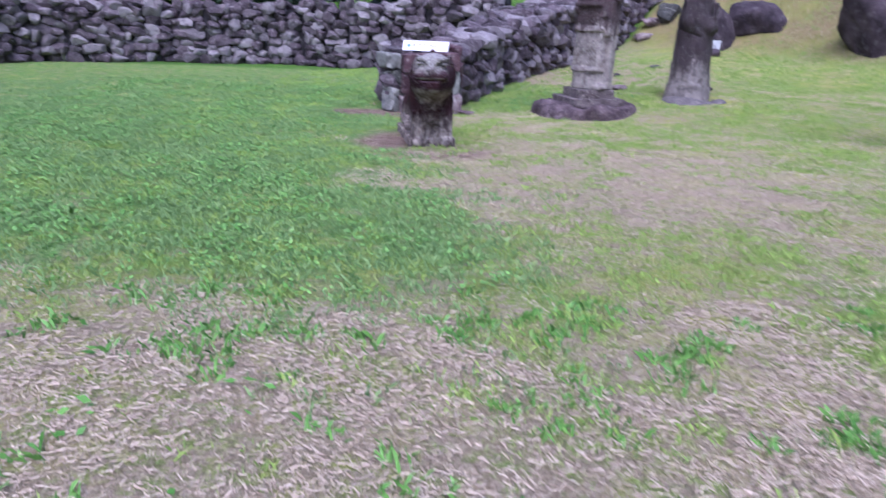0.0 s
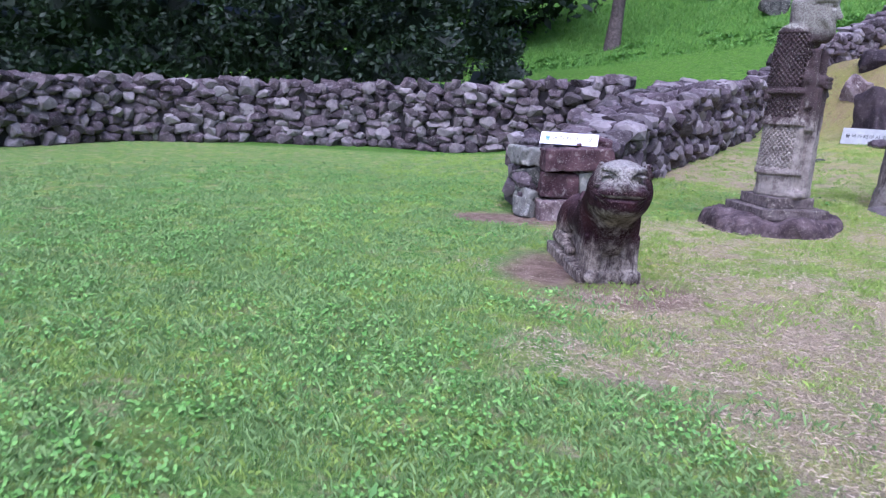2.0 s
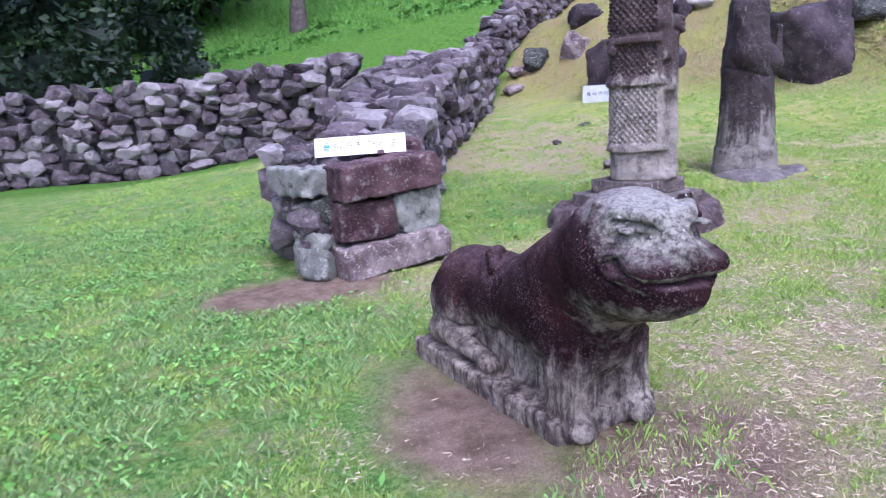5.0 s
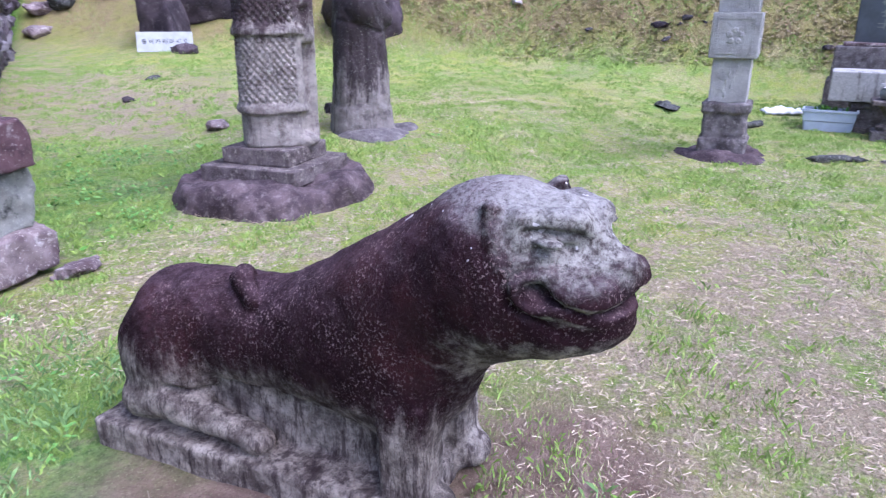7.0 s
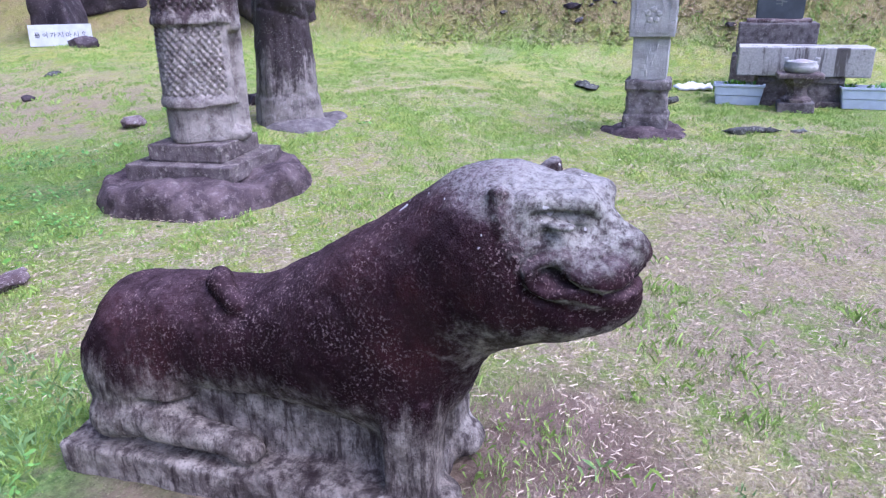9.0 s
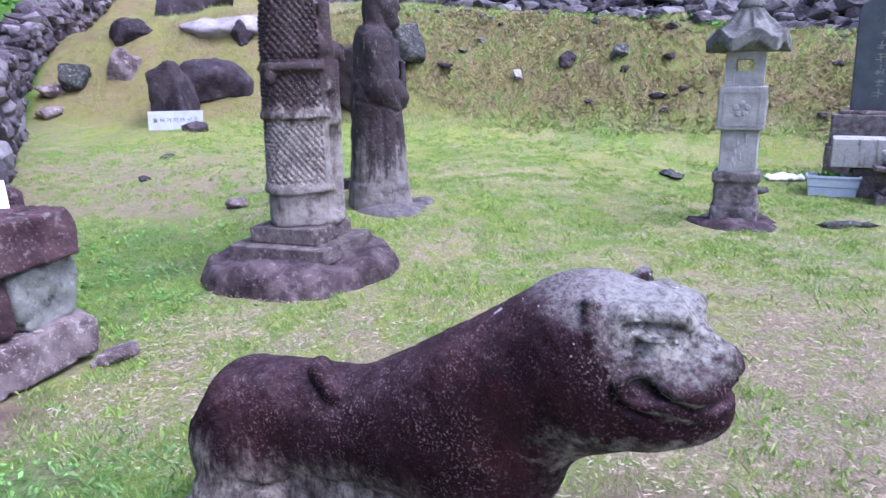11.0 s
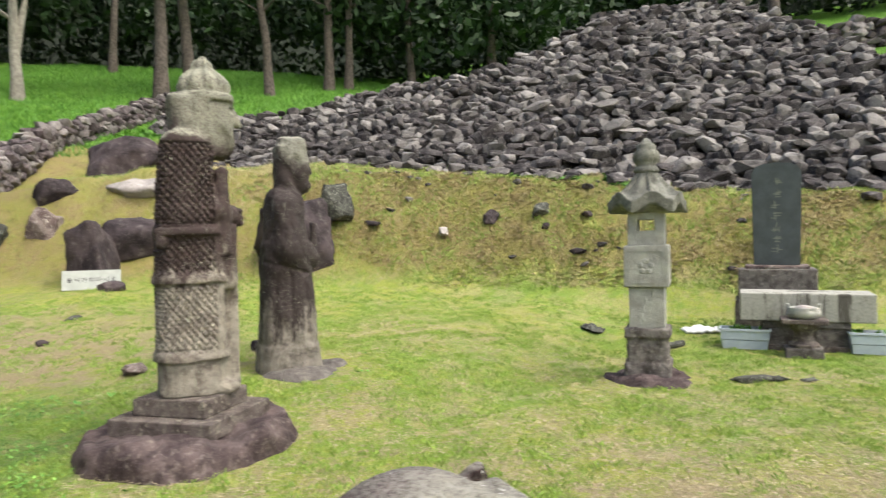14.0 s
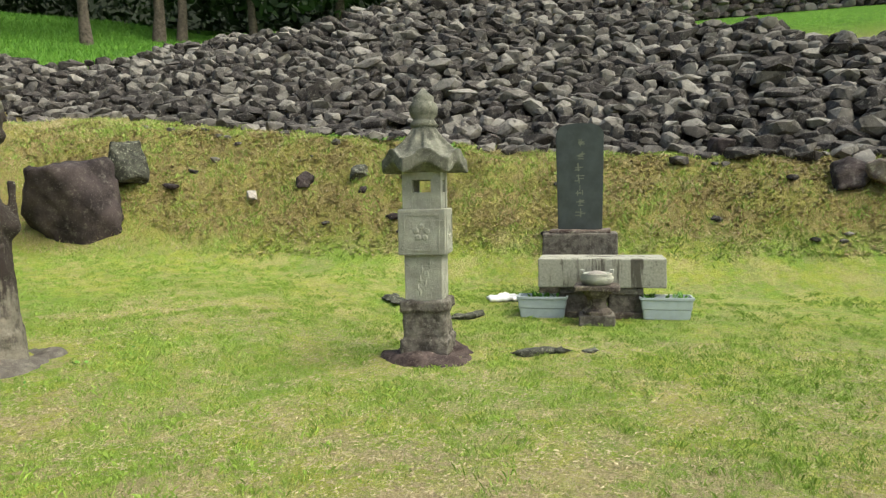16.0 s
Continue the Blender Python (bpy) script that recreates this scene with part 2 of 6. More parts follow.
def lion_material():
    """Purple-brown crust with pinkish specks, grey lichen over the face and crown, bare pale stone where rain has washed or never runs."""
    m = Mat("lion_stone", 0.8, 0.06)
    z = m.axis(2)
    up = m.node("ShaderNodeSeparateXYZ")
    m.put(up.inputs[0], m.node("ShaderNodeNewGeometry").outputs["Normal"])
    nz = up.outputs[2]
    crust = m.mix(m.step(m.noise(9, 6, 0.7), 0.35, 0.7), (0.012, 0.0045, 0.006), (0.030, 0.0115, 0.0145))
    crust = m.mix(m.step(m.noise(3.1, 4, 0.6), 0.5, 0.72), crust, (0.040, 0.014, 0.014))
    # upward faces paler: lichen, with the sky's sheen on the back painted in
    sky_bloom = m.math("MULTIPLY", m.step(nz, 0.25, 0.95), m.step(m.noise(24, 7, 0.75), 0.3, 0.7, 0.25, 1.0))
    crust = m.mix(m.math("MULTIPLY", sky_bloom, 0.7), crust, (0.125, 0.082, 0.088))
    speck = m.step(m.noise(120, 4, 0.75), 0.55, 0.62)
    crust = m.mix(m.math("MULTIPLY", speck, m.step(m.noise(7, 4), 0.35, 0.65, 0.1, 0.6)), crust, (0.36, 0.27, 0.235))
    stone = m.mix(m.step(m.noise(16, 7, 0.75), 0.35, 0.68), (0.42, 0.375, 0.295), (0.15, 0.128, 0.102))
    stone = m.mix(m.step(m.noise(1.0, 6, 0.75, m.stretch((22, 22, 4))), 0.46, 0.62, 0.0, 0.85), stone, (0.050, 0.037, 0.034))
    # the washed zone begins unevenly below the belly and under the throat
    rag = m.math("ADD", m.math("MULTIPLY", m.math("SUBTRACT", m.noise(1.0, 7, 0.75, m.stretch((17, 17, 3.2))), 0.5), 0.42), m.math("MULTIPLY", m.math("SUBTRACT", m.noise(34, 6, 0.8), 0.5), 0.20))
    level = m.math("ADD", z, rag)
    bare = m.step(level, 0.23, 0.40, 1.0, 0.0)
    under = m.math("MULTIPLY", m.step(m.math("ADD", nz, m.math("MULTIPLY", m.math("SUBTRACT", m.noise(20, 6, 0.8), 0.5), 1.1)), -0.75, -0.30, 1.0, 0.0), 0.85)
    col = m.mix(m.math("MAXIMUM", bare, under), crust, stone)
    grime = m.step(m.noise(10, 7, 0.8), 0.44, 0.60)
    col = m.mix(m.math("MULTIPLY", grime, 0.6), col, (0.022, 0.012, 0.012))
    # grey lichen on crown and face
    grey = m.mix(m.step(m.noise(40, 6, 0.75), 0.36, 0.62), (0.075, 0.064, 0.055), (0.39, 0.38, 0.31))
    v = m.node("ShaderNodeVectorMath")
    v.operation = "DISTANCE"
    m.put(v.inputs[0], m.pos)
    v.inputs[1].default_value = (-0.02, 7.46, 0.95)
    spread = m.math("ADD", v.outputs["Value"], m.math("MULTIPLY", m.math("SUBTRACT", m.noise(11, 7, 0.8), 0.5), 0.40))
    face = m.math("MULTIPLY", m.step(spread, 0.11, 0.26, 1.0, 0.0), m.step(m.math("ADD", z, m.math("MULTIPLY", m.math("SUBTRACT", m.noise(30, 5, 0.7), 0.5), 0.12)), 0.77, 0.83))
    col = m.mix(m.math("MULTIPLY", face, 0.85), col, grey)
    crown = m.math("MULTIPLY", m.step(m.math("ADD", z, m.math("MULTIPLY", m.math("SUBTRACT", m.noise(9, 7, 0.8), 0.5), 0.2)), 0.90, 1.0), m.step(nz, 0.3, 0.85))
    col = m.mix(m.math("MULTIPLY", crown, m.step(m.noise(70, 5, 0.8), 0.36, 0.6, 0.1, 0.7)), col, (0.35, 0.335, 0.295))
    pits = m.step(m.noise(85, 5, 0.8), 0.34, 0.44, 1.0, 0.0)
    col = m.mix(m.math("MULTIPLY", pits, 0.7), col, (0.025, 0.016, 0.016))
    dots = m.math("MULTIPLY", m.step(m.noise(23, 3, 0.55), 0.675, 0.70), m.step(z, 0.80, 0.92))
    col = m.mix(dots, col, (0.62, 0.60, 0.56))
    grain = m.math("ADD", m.noise(60, 7, 0.75), m.math("MULTIPLY", m.noise(210, 4, 0.7), 0.6))
    return m.done(col, grain, 0.8, 0.014)


M_GROUND = ground_material()
M_WALL = rock_material("wall_stone", (0.042, 0.031, 0.034), (0.110, 0.088, 0.090), (0.34, 0.32, 0.295), 0.42, 0.7, 1.6)
M_CAIRN = rock_material("cairn_stone", (0.026, 0.022, 0.023), (0.075, 0.066, 0.065), (0.36, 0.34, 0.315), 0.42, 0.7, 1.5)
# core far darker than the stones: shade in their gaps put into its colour
M_GAP_SHADE = rock_material("gap_shade_core", (0.02, 0.018, 0.018), (0.04, 0.036, 0.036), (0.07, 0.065, 0.06), 0.1, 0.5, 1.0, False)
M_PURPLE = rock_material("purple_stone", (0.034, 0.015, 0.017), (0.098, 0.056, 0.056), (0.33, 0.30, 0.26), 0.5, 0.6, 1.7, False)
M_GREY = rock_material("lichened_stone", (0.030, 0.031, 0.026), (0.095, 0.096, 0.078), (0.34, 0.345, 0.285), 0.7, 0.9, 2.6)
M_PALE = rock_material("pale_stone", (0.085, 0.058, 0.055), (0.24, 0.195, 0.175), (0.44, 0.405, 0.35), 0.8, 0.4, 1.8, False)
M_BASE = rock_material("base_rock", (0.036, 0.024, 0.025), (0.105, 0.078, 0.074), (0.26, 0.225, 0.195), 0.4, 0.6, 2.2, False)
M_BOULDER = rock_material("boulder_stone", (0.024, 0.018, 0.020), (0.064, 0.049, 0.051), (0.30, 0.27, 0.25), 0.22, 0.5, 1.0, False)
M_SLAB = rock_material("pale_slab", (0.22, 0.195, 0.18), (0.34, 0.31, 0.29), (0.52, 0.49, 0.46), 0.4, 0.3, 1.0, False)
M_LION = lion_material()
M_GENERAL = statue_material("warrior_stone", (0.040, 0.026, 0.024), (0.40, 0.40, 0.31), (0.34, 0.305, 0.25), 1.25, 2.2, (2.42, 10.82, 2.56, 0.36))
M_OFFICIAL = statue_material("official_stone", (0.028, 0.020, 0.019), (0.38, 0.38, 0.31), (0.25, 0.225, 0.19), 0.75, 2.1, (4.0, 11.38, 2.42, 0.22))
M_FOOTING = rock_material("footing_stone", (0.085, 0.075, 0.07), (0.15, 0.135, 0.12), (0.24, 0.22, 0.19), 0.4, 0.5, 3.0, False)
M_STEP = rock_material("plinth_stone", (0.060, 0.046, 0.042), (0.15, 0.125, 0.11), (0.36, 0.335, 0.26), 0.6, 0.65, 3.4, False)
M_LANTERN = rock_material("lantern_granite", (0.26, 0.26, 0.23), (0.36, 0.36, 0.32), (0.46, 0.45, 0.40), 0.35, 0.2, 2.0, False)
M_LROOF = rock_material("lantern_roof_stone", (0.10, 0.10, 0.085), (0.19, 0.19, 0.16), (0.33, 0.33, 0.28), 0.6, 0.5, 3.0, False)
M_LBASE = rock_material("lantern_base_stone", (0.07, 0.06, 0.055), (0.16, 0.145, 0.13), (0.38, 0.36, 0.32), 0.45, 0.6, 4.0, False)


def plain(name, color, rough=0.6, spec=0.4, var=0.15, scale=8.0):
    m = Mat(name, rough, spec)
    n = m.step(m.noise(scale, 5, 0.65), 0.3, 0.7)
    return m.done(m.mix(n, tuple(c * (1 - var) for c in color), tuple(min(1, c * (1 + var)) for c in color)), m.noise(scale * 12, 4), 0.15, 0.005)


def streaked_granite(name, pale, stain):
    """Pale granite with dark water stains that run down its faces."""
    m = Mat(name, 0.8, 0.3)
    col = m.mix(m.step(m.noise(40, 5, 0.7), 0.35, 0.65), pale, tuple(c * 0.75 for c in pale))
    run = m.step(m.noise(1.0, 6, 0.7, m.stretch((5.5, 5.5, 0.6))), 0.50, 0.60)
    col = m.mix(m.math("MULTIPLY", run, 0.88), col, stain)
    col = m.mix(m.step(m.noise(13, 6, 0.75), 0.56, 0.68, 0.0, 0.6), col, stain)
    return m.done(col, m.noise(90, 5, 0.7), 0.5, 0.006)


M_ALTAR = streaked_granite("altar_granite", (0.36, 0.355, 0.31), (0.055, 0.048, 0.04))
M_STELE = plain("dark_slate", (0.045, 0.055, 0.058), 0.45, 0.5, 0.25, 5)
M_CARVED = plain("carved_letter", (0.17, 0.18, 0.15), 0.8, 0.2)
M_SIGN = plain("white_board", (0.80, 0.80, 0.78), 0.5, 0.4, 0.05)
M_PLATE = plain("grey_white_plate", (0.36, 0.38, 0.35), 0.6, 0.3, 0.12, 6)
M_INK = plain("black_ink", (0.03, 0.03, 0.035), 0.6, 0.3)
M_BLUE_INK = plain("blue_ink", (0.05, 0.25, 0.45), 0.6, 0.3)
M_PLANTER = plain("grey_blue_plastic", (0.42, 0.48, 0.53), 0.45, 0.4, 0.08)
M_SOIL = plain("potting_soil", (0.05, 0.04, 0.03), 0.95, 0.1)
M_BAG = plain("white_sheet", (0.72, 0.72, 0.74), 0.6, 0.3, 0.06)
M_BARK = rock_material("bark", (0.055, 0.045, 0.038), (0.12, 0.10, 0.085), (0.22, 0.20, 0.17), 0.25, 0.4, 3.0, False)
M_BARK_PALE = rock_material("pale_bark", (0.20, 0.18, 0.15), (0.30, 0.28, 0.24), (0.42, 0.40, 0.35), 0.3, 0.3, 3.0, False)
M_LEAF = leaf_material("forest_leaf", (0.008, 0.021, 0.007), (0.027, 0.060, 0.016))
# darker copy of forest_leaf: the thicket's shade is in the colour
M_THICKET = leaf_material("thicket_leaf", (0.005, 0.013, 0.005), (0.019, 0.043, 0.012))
# near-black green for hulls and backdrop: shade deep in the foliage, as colour
M_LEAF_SHADE = leaf_material("leaf_shade", (0.006, 0.013, 0.006), (0.016, 0.034, 0.012))
M_LEAF_LIGHT = leaf_material("young_leaf", (0.045, 0.14, 0.018), (0.13, 0.30, 0.035))
M_LITTER = leaf_material("dead_leaf", (0.15, 0.10, 0.05), (0.42, 0.32, 0.18))
M_TUFT = leaf_material("tuft_blade", (0.13, 0.24, 0.035), (0.36, 0.49, 0.10))
M_LUSH = leaf_material("lush_blade", (0.085, 0.17, 0.045), (0.27, 0.42, 0.13))
M_STRAW = leaf_material("straw_stalk", (0.27, 0.20, 0.125), (0.64, 0.54, 0.37))
M_BLADE = leaf_material("grass_blade", (0.13, 0.23, 0.035), (0.38, 0.47, 0.12))
M_BLADE_DRY = leaf_material("dry_blade", (0.34, 0.28, 0.15), (0.60, 0.52, 0.32))
M_CLOVER = leaf_material("clover_leaf", (0.055, 0.165, 0.022), (0.20, 0.40, 0.075))
M_WATER = Mat("stream_water", 0.12, 0.5).done((0.10, 0.12, 0.14))


# ---- mesh helpers ----
def link(name, verts, faces, material, parent=None, label="", smooth=False):
    me = bpy.data.meshes.new(name)
    me.from_pydata([tuple(v) for v in verts], [], [tuple(f) for f in faces])
    me.materials.append(material)
    if smooth:
        me.polygons.foreach_set("use_smooth", [True] * len(me.polygons))
    me.update()
    ob = new(name, me)
    ob.parent = parent
    return tagged(ob, label)


def part(name, bm, material, parent=None, label="", smooth=False):
    me = bpy.data.meshes.new(name)
    bm.normal_update()
    bm.to_mesh(me)
    bm.free()
    me.materials.append(material)
    if smooth:
        me.polygons.foreach_set("use_smooth", [True] * len(me.polygons))
    ob = new(name, me)
    ob.parent = parent
    return tagged(ob, label)


def empty(name, m, label, category, group=""):
    ob = new(name)
    ob.matrix_world = m
    ob.empty_display_size = 0.1
    return tagged(ob, label, category, group)


def block(sx, sy, sz, at=(0, 0, 0), bevel=0.01, rough=0.0, cuts=0, seed=0, taper=0.0):
    """A stone block that stands on at, with bevelled, slightly worn edges."""
    bm = bmesh.new()
    bmesh.ops.create_cube(bm, size=1.0)
    for v in bm.verts:
        k = 1 - taper * (v.co.z + 0.5)
        v.co = Vector((v.co.x * sx * k, v.co.y * sy * k, (v.co.z + 0.5) * sz))
    if bevel:
        bmesh.ops.bevel(bm, geom=list(bm.edges), offset=bevel, segments=2, affect="EDGES", profile=0.6)
    if cuts:
        bmesh.ops.subdivide_edges(bm, edges=[e for e in bm.edges if e.calc_length() > 0.08], cuts=cuts, use_grid_fill=True)
    for v in bm.verts:
        if rough:
            v.co += noise.noise_vector(v.co * 6 + Vector((seed, seed * 2, 0))) * rough
        v.co += Vector(at)
    return bm


def stone_mesh(rng, sx, sy, sz, count=13):
    """Vertices and faces of one angular stone about the origin."""
    bm = bmesh.new()
    for _ in range(count):
        d = rng.normal(size=3)
        d /= np.linalg.norm(d)
        d = np.sign(d) * np.abs(d) ** 0.70
        bm.verts.new(d * np.array((sx, sy, sz)) * 0.5 * rng.uniform(0.85, 1.1))
    out = bmesh.ops.convex_hull(bm, input=list(bm.verts))
    bmesh.ops.delete(bm, geom=[g for g in out["geom_interior"] if isinstance(g, bmesh.types.BMVert)], context="VERTS")
    bm.verts.index_update()
    vs = np.array([v.co[:] for v in bm.verts])
    fs = [[v.index for v in f.verts] for f in bm.faces]
    bm.free()
    return vs, fs


STONE_RNG = np.random.default_rng(5)
STONES = [stone_mesh(STONE_RNG, 1.0, 1.0, 1.0, n) for n in (17, 19, 21, 23, 25, 27, 18, 20, 22, 24, 26, 28)]


def turn(rx, ry, rz):
    return np.array(Euler((rx, ry, rz)).to_matrix())


class Heap:
    """Stones laid one by one: the nearest ones become pieces, the rest one mesh."""

    def __init__(self):
        self.items = []

    def add(self, at, size, rot, rng):
        self.items.append((np.array(at, float), np.array(size, float), rot, int(rng.integers(len(STONES)))))

    def lay(self, parent, material, near, limit, piece="stone"):
        order = sorted(range(len(self.items)), key=lambda i: np.linalg.norm(self.items[i][0][:2] - np.array(near)))
        loose, rest = order[:limit], order[limit:]
        meshes = []
        for k, (vs, fs) in enumerate(STONES):
            me = bpy.data.meshes.new(piece)
            me.from_pydata([tuple(v) for v in vs], [], fs)
            me.materials.append(material)
            meshes.append(me)
        for i in loose:
            at, size, rot, k = self.items[i]
            ob = new(piece, meshes[k])
            ob.parent = parent
            r = Matrix(rot.tolist()).to_4x4()
            ob.matrix_basis = Matrix.Translation(at) @ r @ Matrix.Diagonal((*size, 1))
        vs, fs, n = [], [], 0
        for i in rest:
            at, size, rot, k = self.items[i]
            v, f = STONES[k]
            vs.append((v * size) @ rot.T + at)
            fs += [[a + n for a in q] for q in f]
            n += len(v)
        if rest:
            tagged(link("rubble", np.concatenate(vs), fs, material, parent), "", "", "", "stuff")


# distance functions for carved shapes
def sd_ell(p, c, r):
    q = [(p[i] - c[i]) for i in range(3)]
    k = np.sqrt(sum((q[i] / r[i]) ** 2 for i in range(3))) + 1e-9
    k2 = np.sqrt(sum((q[i] / r[i] ** 2) ** 2 for i in range(3))) + 1e-9
    return k * (k - 1) / k2


def sd_cap(p, a, b, ra, rb):
    a, b = np.array(a, float), np.array(b, float)
    d = b - a
    t = np.clip(sum((p[i] - a[i]) * d[i] for i in range(3)) / (d @ d), 0, 1)
    return np.sqrt(sum((p[i] - a[i] - t * d[i]) ** 2 for i in range(3))) - (ra + (rb - ra) * t)


def sd_box(p, c, h, r=0.02):
    q = [np.abs(p[i] - c[i]) - h[i] + r for i in range(3)]
    out = np.sqrt(sum(np.maximum(v, 0) ** 2 for v in q))
    return out + np.minimum(np.maximum(np.maximum(q[0], q[1]), q[2]), 0) - r


def sd_post(p, z0, z1, rx0, ry0, rx1, ry1, cx=0.0, cy=0.0, power=2.6, r=0.03):
    """A tapered post with a rounded-square section."""
    t = np.clip((p[2] - z0) / (z1 - z0), 0, 1)
    rx, ry = rx0 + (rx1 - rx0) * t, ry0 + (ry1 - ry0) * t
    k = (np.abs((p[0] - cx) / rx) ** power + np.abs((p[1] - cy) / ry) ** power) ** (1 / power)
    side = (k - 1) * np.minimum(rx, ry)
    cap = np.maximum(z0 - p[2], p[2] - z1)
    return smax(side, cap, r)


def smin(a, b, k=0.04):
    h = np.clip(0.5 + 0.5 * (b - a) / k, 0, 1)
    return b + (a - b) * h - k * h * (1 - h)


def smax(a, b, k=0.04):
    return -smin(-a, -b, k)


def rough_field(p, f, seed=0.0):
    """A cheap, smooth, uneven field of about -1 to 1."""
    x, y, z = p[0] * f + seed, p[1] * f + seed * 1.7, p[2] * f + seed * 0.6
    return (np.sin(x + 1.7 * np.sin(1.3 * y + z)) + np.sin(1.1 * y + 1.9 * np.sin(0.9 * z + 1.2 * x)) + np.sin(1.2 * z + 1.5 * np.sin(1.1 * x - y))) / 3


def carve(name, field, lo, hi, step, material, parent=None, label="", smooth=True):
    """A mesh of the surface on which field is zero."""
    ax = [np.arange(lo[i], hi[i] + step, step) for i in range(3)]
    p = np.meshgrid(*ax, indexing="ij")
    v = field(p)
    n = v.shape
    sl = lambda o: tuple(slice(o[i], n[i] - 1 + o[i]) for i in range(3))
    corners = [(i, j, k) for i in (0, 1) for j in (0, 1) for k in (0, 1)]
    inside = {c: v[sl(c)] < 0 for c in corners}
    count = sum(inside[c].astype(np.int8) for c in corners)
    cell = (count > 0) & (count < 8)
    idx = np.argwhere(cell)
    ids = -np.ones(cell.shape, int)
    ids[cell] = np.arange(len(idx))
    acc, num = np.zeros((len(idx), 3)), np.zeros(len(idx))
    for a in corners:
        for d in range(3):
            if a[d] == 0:
                b = tuple(1 if i == d else a[i] for i in range(3))
                va, vb = v[sl(a)][cell], v[sl(b)][cell]
                cross = (va < 0) != (vb < 0)
                t = np.where(cross, va / np.where(cross, va - vb, 1), 0)
                q = np.array(a, float)[None, :].repeat(len(idx), 0)
                q[:, d] += t
                acc[cross] += q[cross]
                num += cross
    pts = (idx + acc / num[:, None]) * step + np.array(lo)
    faces = []
    for d in range(3):
        e, f = [(1, 2), (2, 0), (0, 1)][d]
        s0, s1 = [slice(1, -1)] * 3, [slice(1, -1)] * 3
        s0[d], s1[d] = slice(0, n[d] - 1), slice(1, n[d])
        a, b = v[tuple(s0)] < 0, v[tuple(s1)] < 0
        for sign, mask in ((1, a & ~b), (-1, b & ~a)):
            w = np.argwhere(mask)
            if not len(w):
                continue
            w = w + np.array([0 if i == d else 1 for i in range(3)])
            quad = []
            for oe, of in ((-1, -1), (0, -1), (0, 0), (-1, 0)):
                o = w.copy()
                o[:, e] += oe
                o[:, f] += of
                quad.append(ids[o[:, 0], o[:, 1], o[:, 2]])
            quad = np.stack(quad if sign > 0 else quad[::-1], 1)
            faces.append(quad[(quad >= 0).all(1)])
    faces = np.concatenate(faces)
    return link(name, pts.tolist(), faces.tolist(), material, parent, label, smooth)


# ---- the ground ----
def soft(v, k):
    return k * np.logaddexp(0, np.asarray(v, float) / k)


def ease(v, lo, hi):
    t = np.clip((np.asarray(v, float) - lo) / (hi - lo), 0, 1)
    return t * t * (3 - 2 * t)


def height(x, y):
    """The ground: a level lawn, a bank along its far side, a hillside beyond."""
    x, y = np.asarray(x, float), np.asarray(y, float)
    foot = 9.7 - 0.045 * np.maximum(y - 10, 0) ** 2
    foot = np.maximum(foot, 3.5)
    u = (x - foot) * (1 - 0.2 * ease(y, 12, 20))
    lawn = 0.07 * soft(y - 11.5, 0.7) * ease(x, -3, 2.5) + 0.03 * soft(x - 6.5, 0.5)
    lawn = np.minimum(lawn, 1.4)
    lawn = lawn + 0.22 * ease(0.55 * x + 0.7 * (y - 10), 1.0, 3.1) * ease(y, 8.9, 11.2) * ease(x - 0.42 - 0.47 * (y - 11.6), 0.8, 3.0)
    lawn = lawn + 0.25 * np.exp(-((x - 8.4) / 1.4) ** 2 - ((y - 19.3) / 1.3) ** 2)
    bank = (1.75 + 0.4 * ease(y, 4, 14)) * ease(u, 0, 3.4) + 0.13 * soft(u - 2.6, 0.5)
    bank = np.minimum(bank, 4.5) * (1 - 0.28 * ease(y, 18, 24))
    near = lawn + bank
    hill = 0.25 * x + 0.24 * y - 5.1 - 0.5 * ease(y, 26, 23)
    hill = np.where(hill > 12, 12 + 0.5 * (hill - 12), hill)
    right = np.minimum(0.58 * (x - 20) + 4.0, 7.2 + 0.32 * (x - 25.5))
    far = np.logaddexp(hill / 0.4, right / 0.4) * 0.4
    z = np.logaddexp(near / 0.25, far / 0.25) * 0.25
    bump = 0.02 * np.sin(1.7 * x + 1.1 * np.sin(1.3 * y)) * np.sin(1.5 * y + 0.7)
    lumps = 0.06 * np.sin(3.1 * x + 1.6 * np.sin(2.3 * y)) * np.sin(2.7 * y + 1.2 * np.sin(2.1 * x)) + 0.025 * np.sin(7.3 * x + 2 * np.sin(5.1 * y)) * np.sin(6.1 * y)
    z = z + lumps * ease(u, 0.4, 1.6) * ease(x, 26, 18)
    return np.minimum(z + bump * ease(np.hypot(x - 2, y - 8), 0, 6), 22)


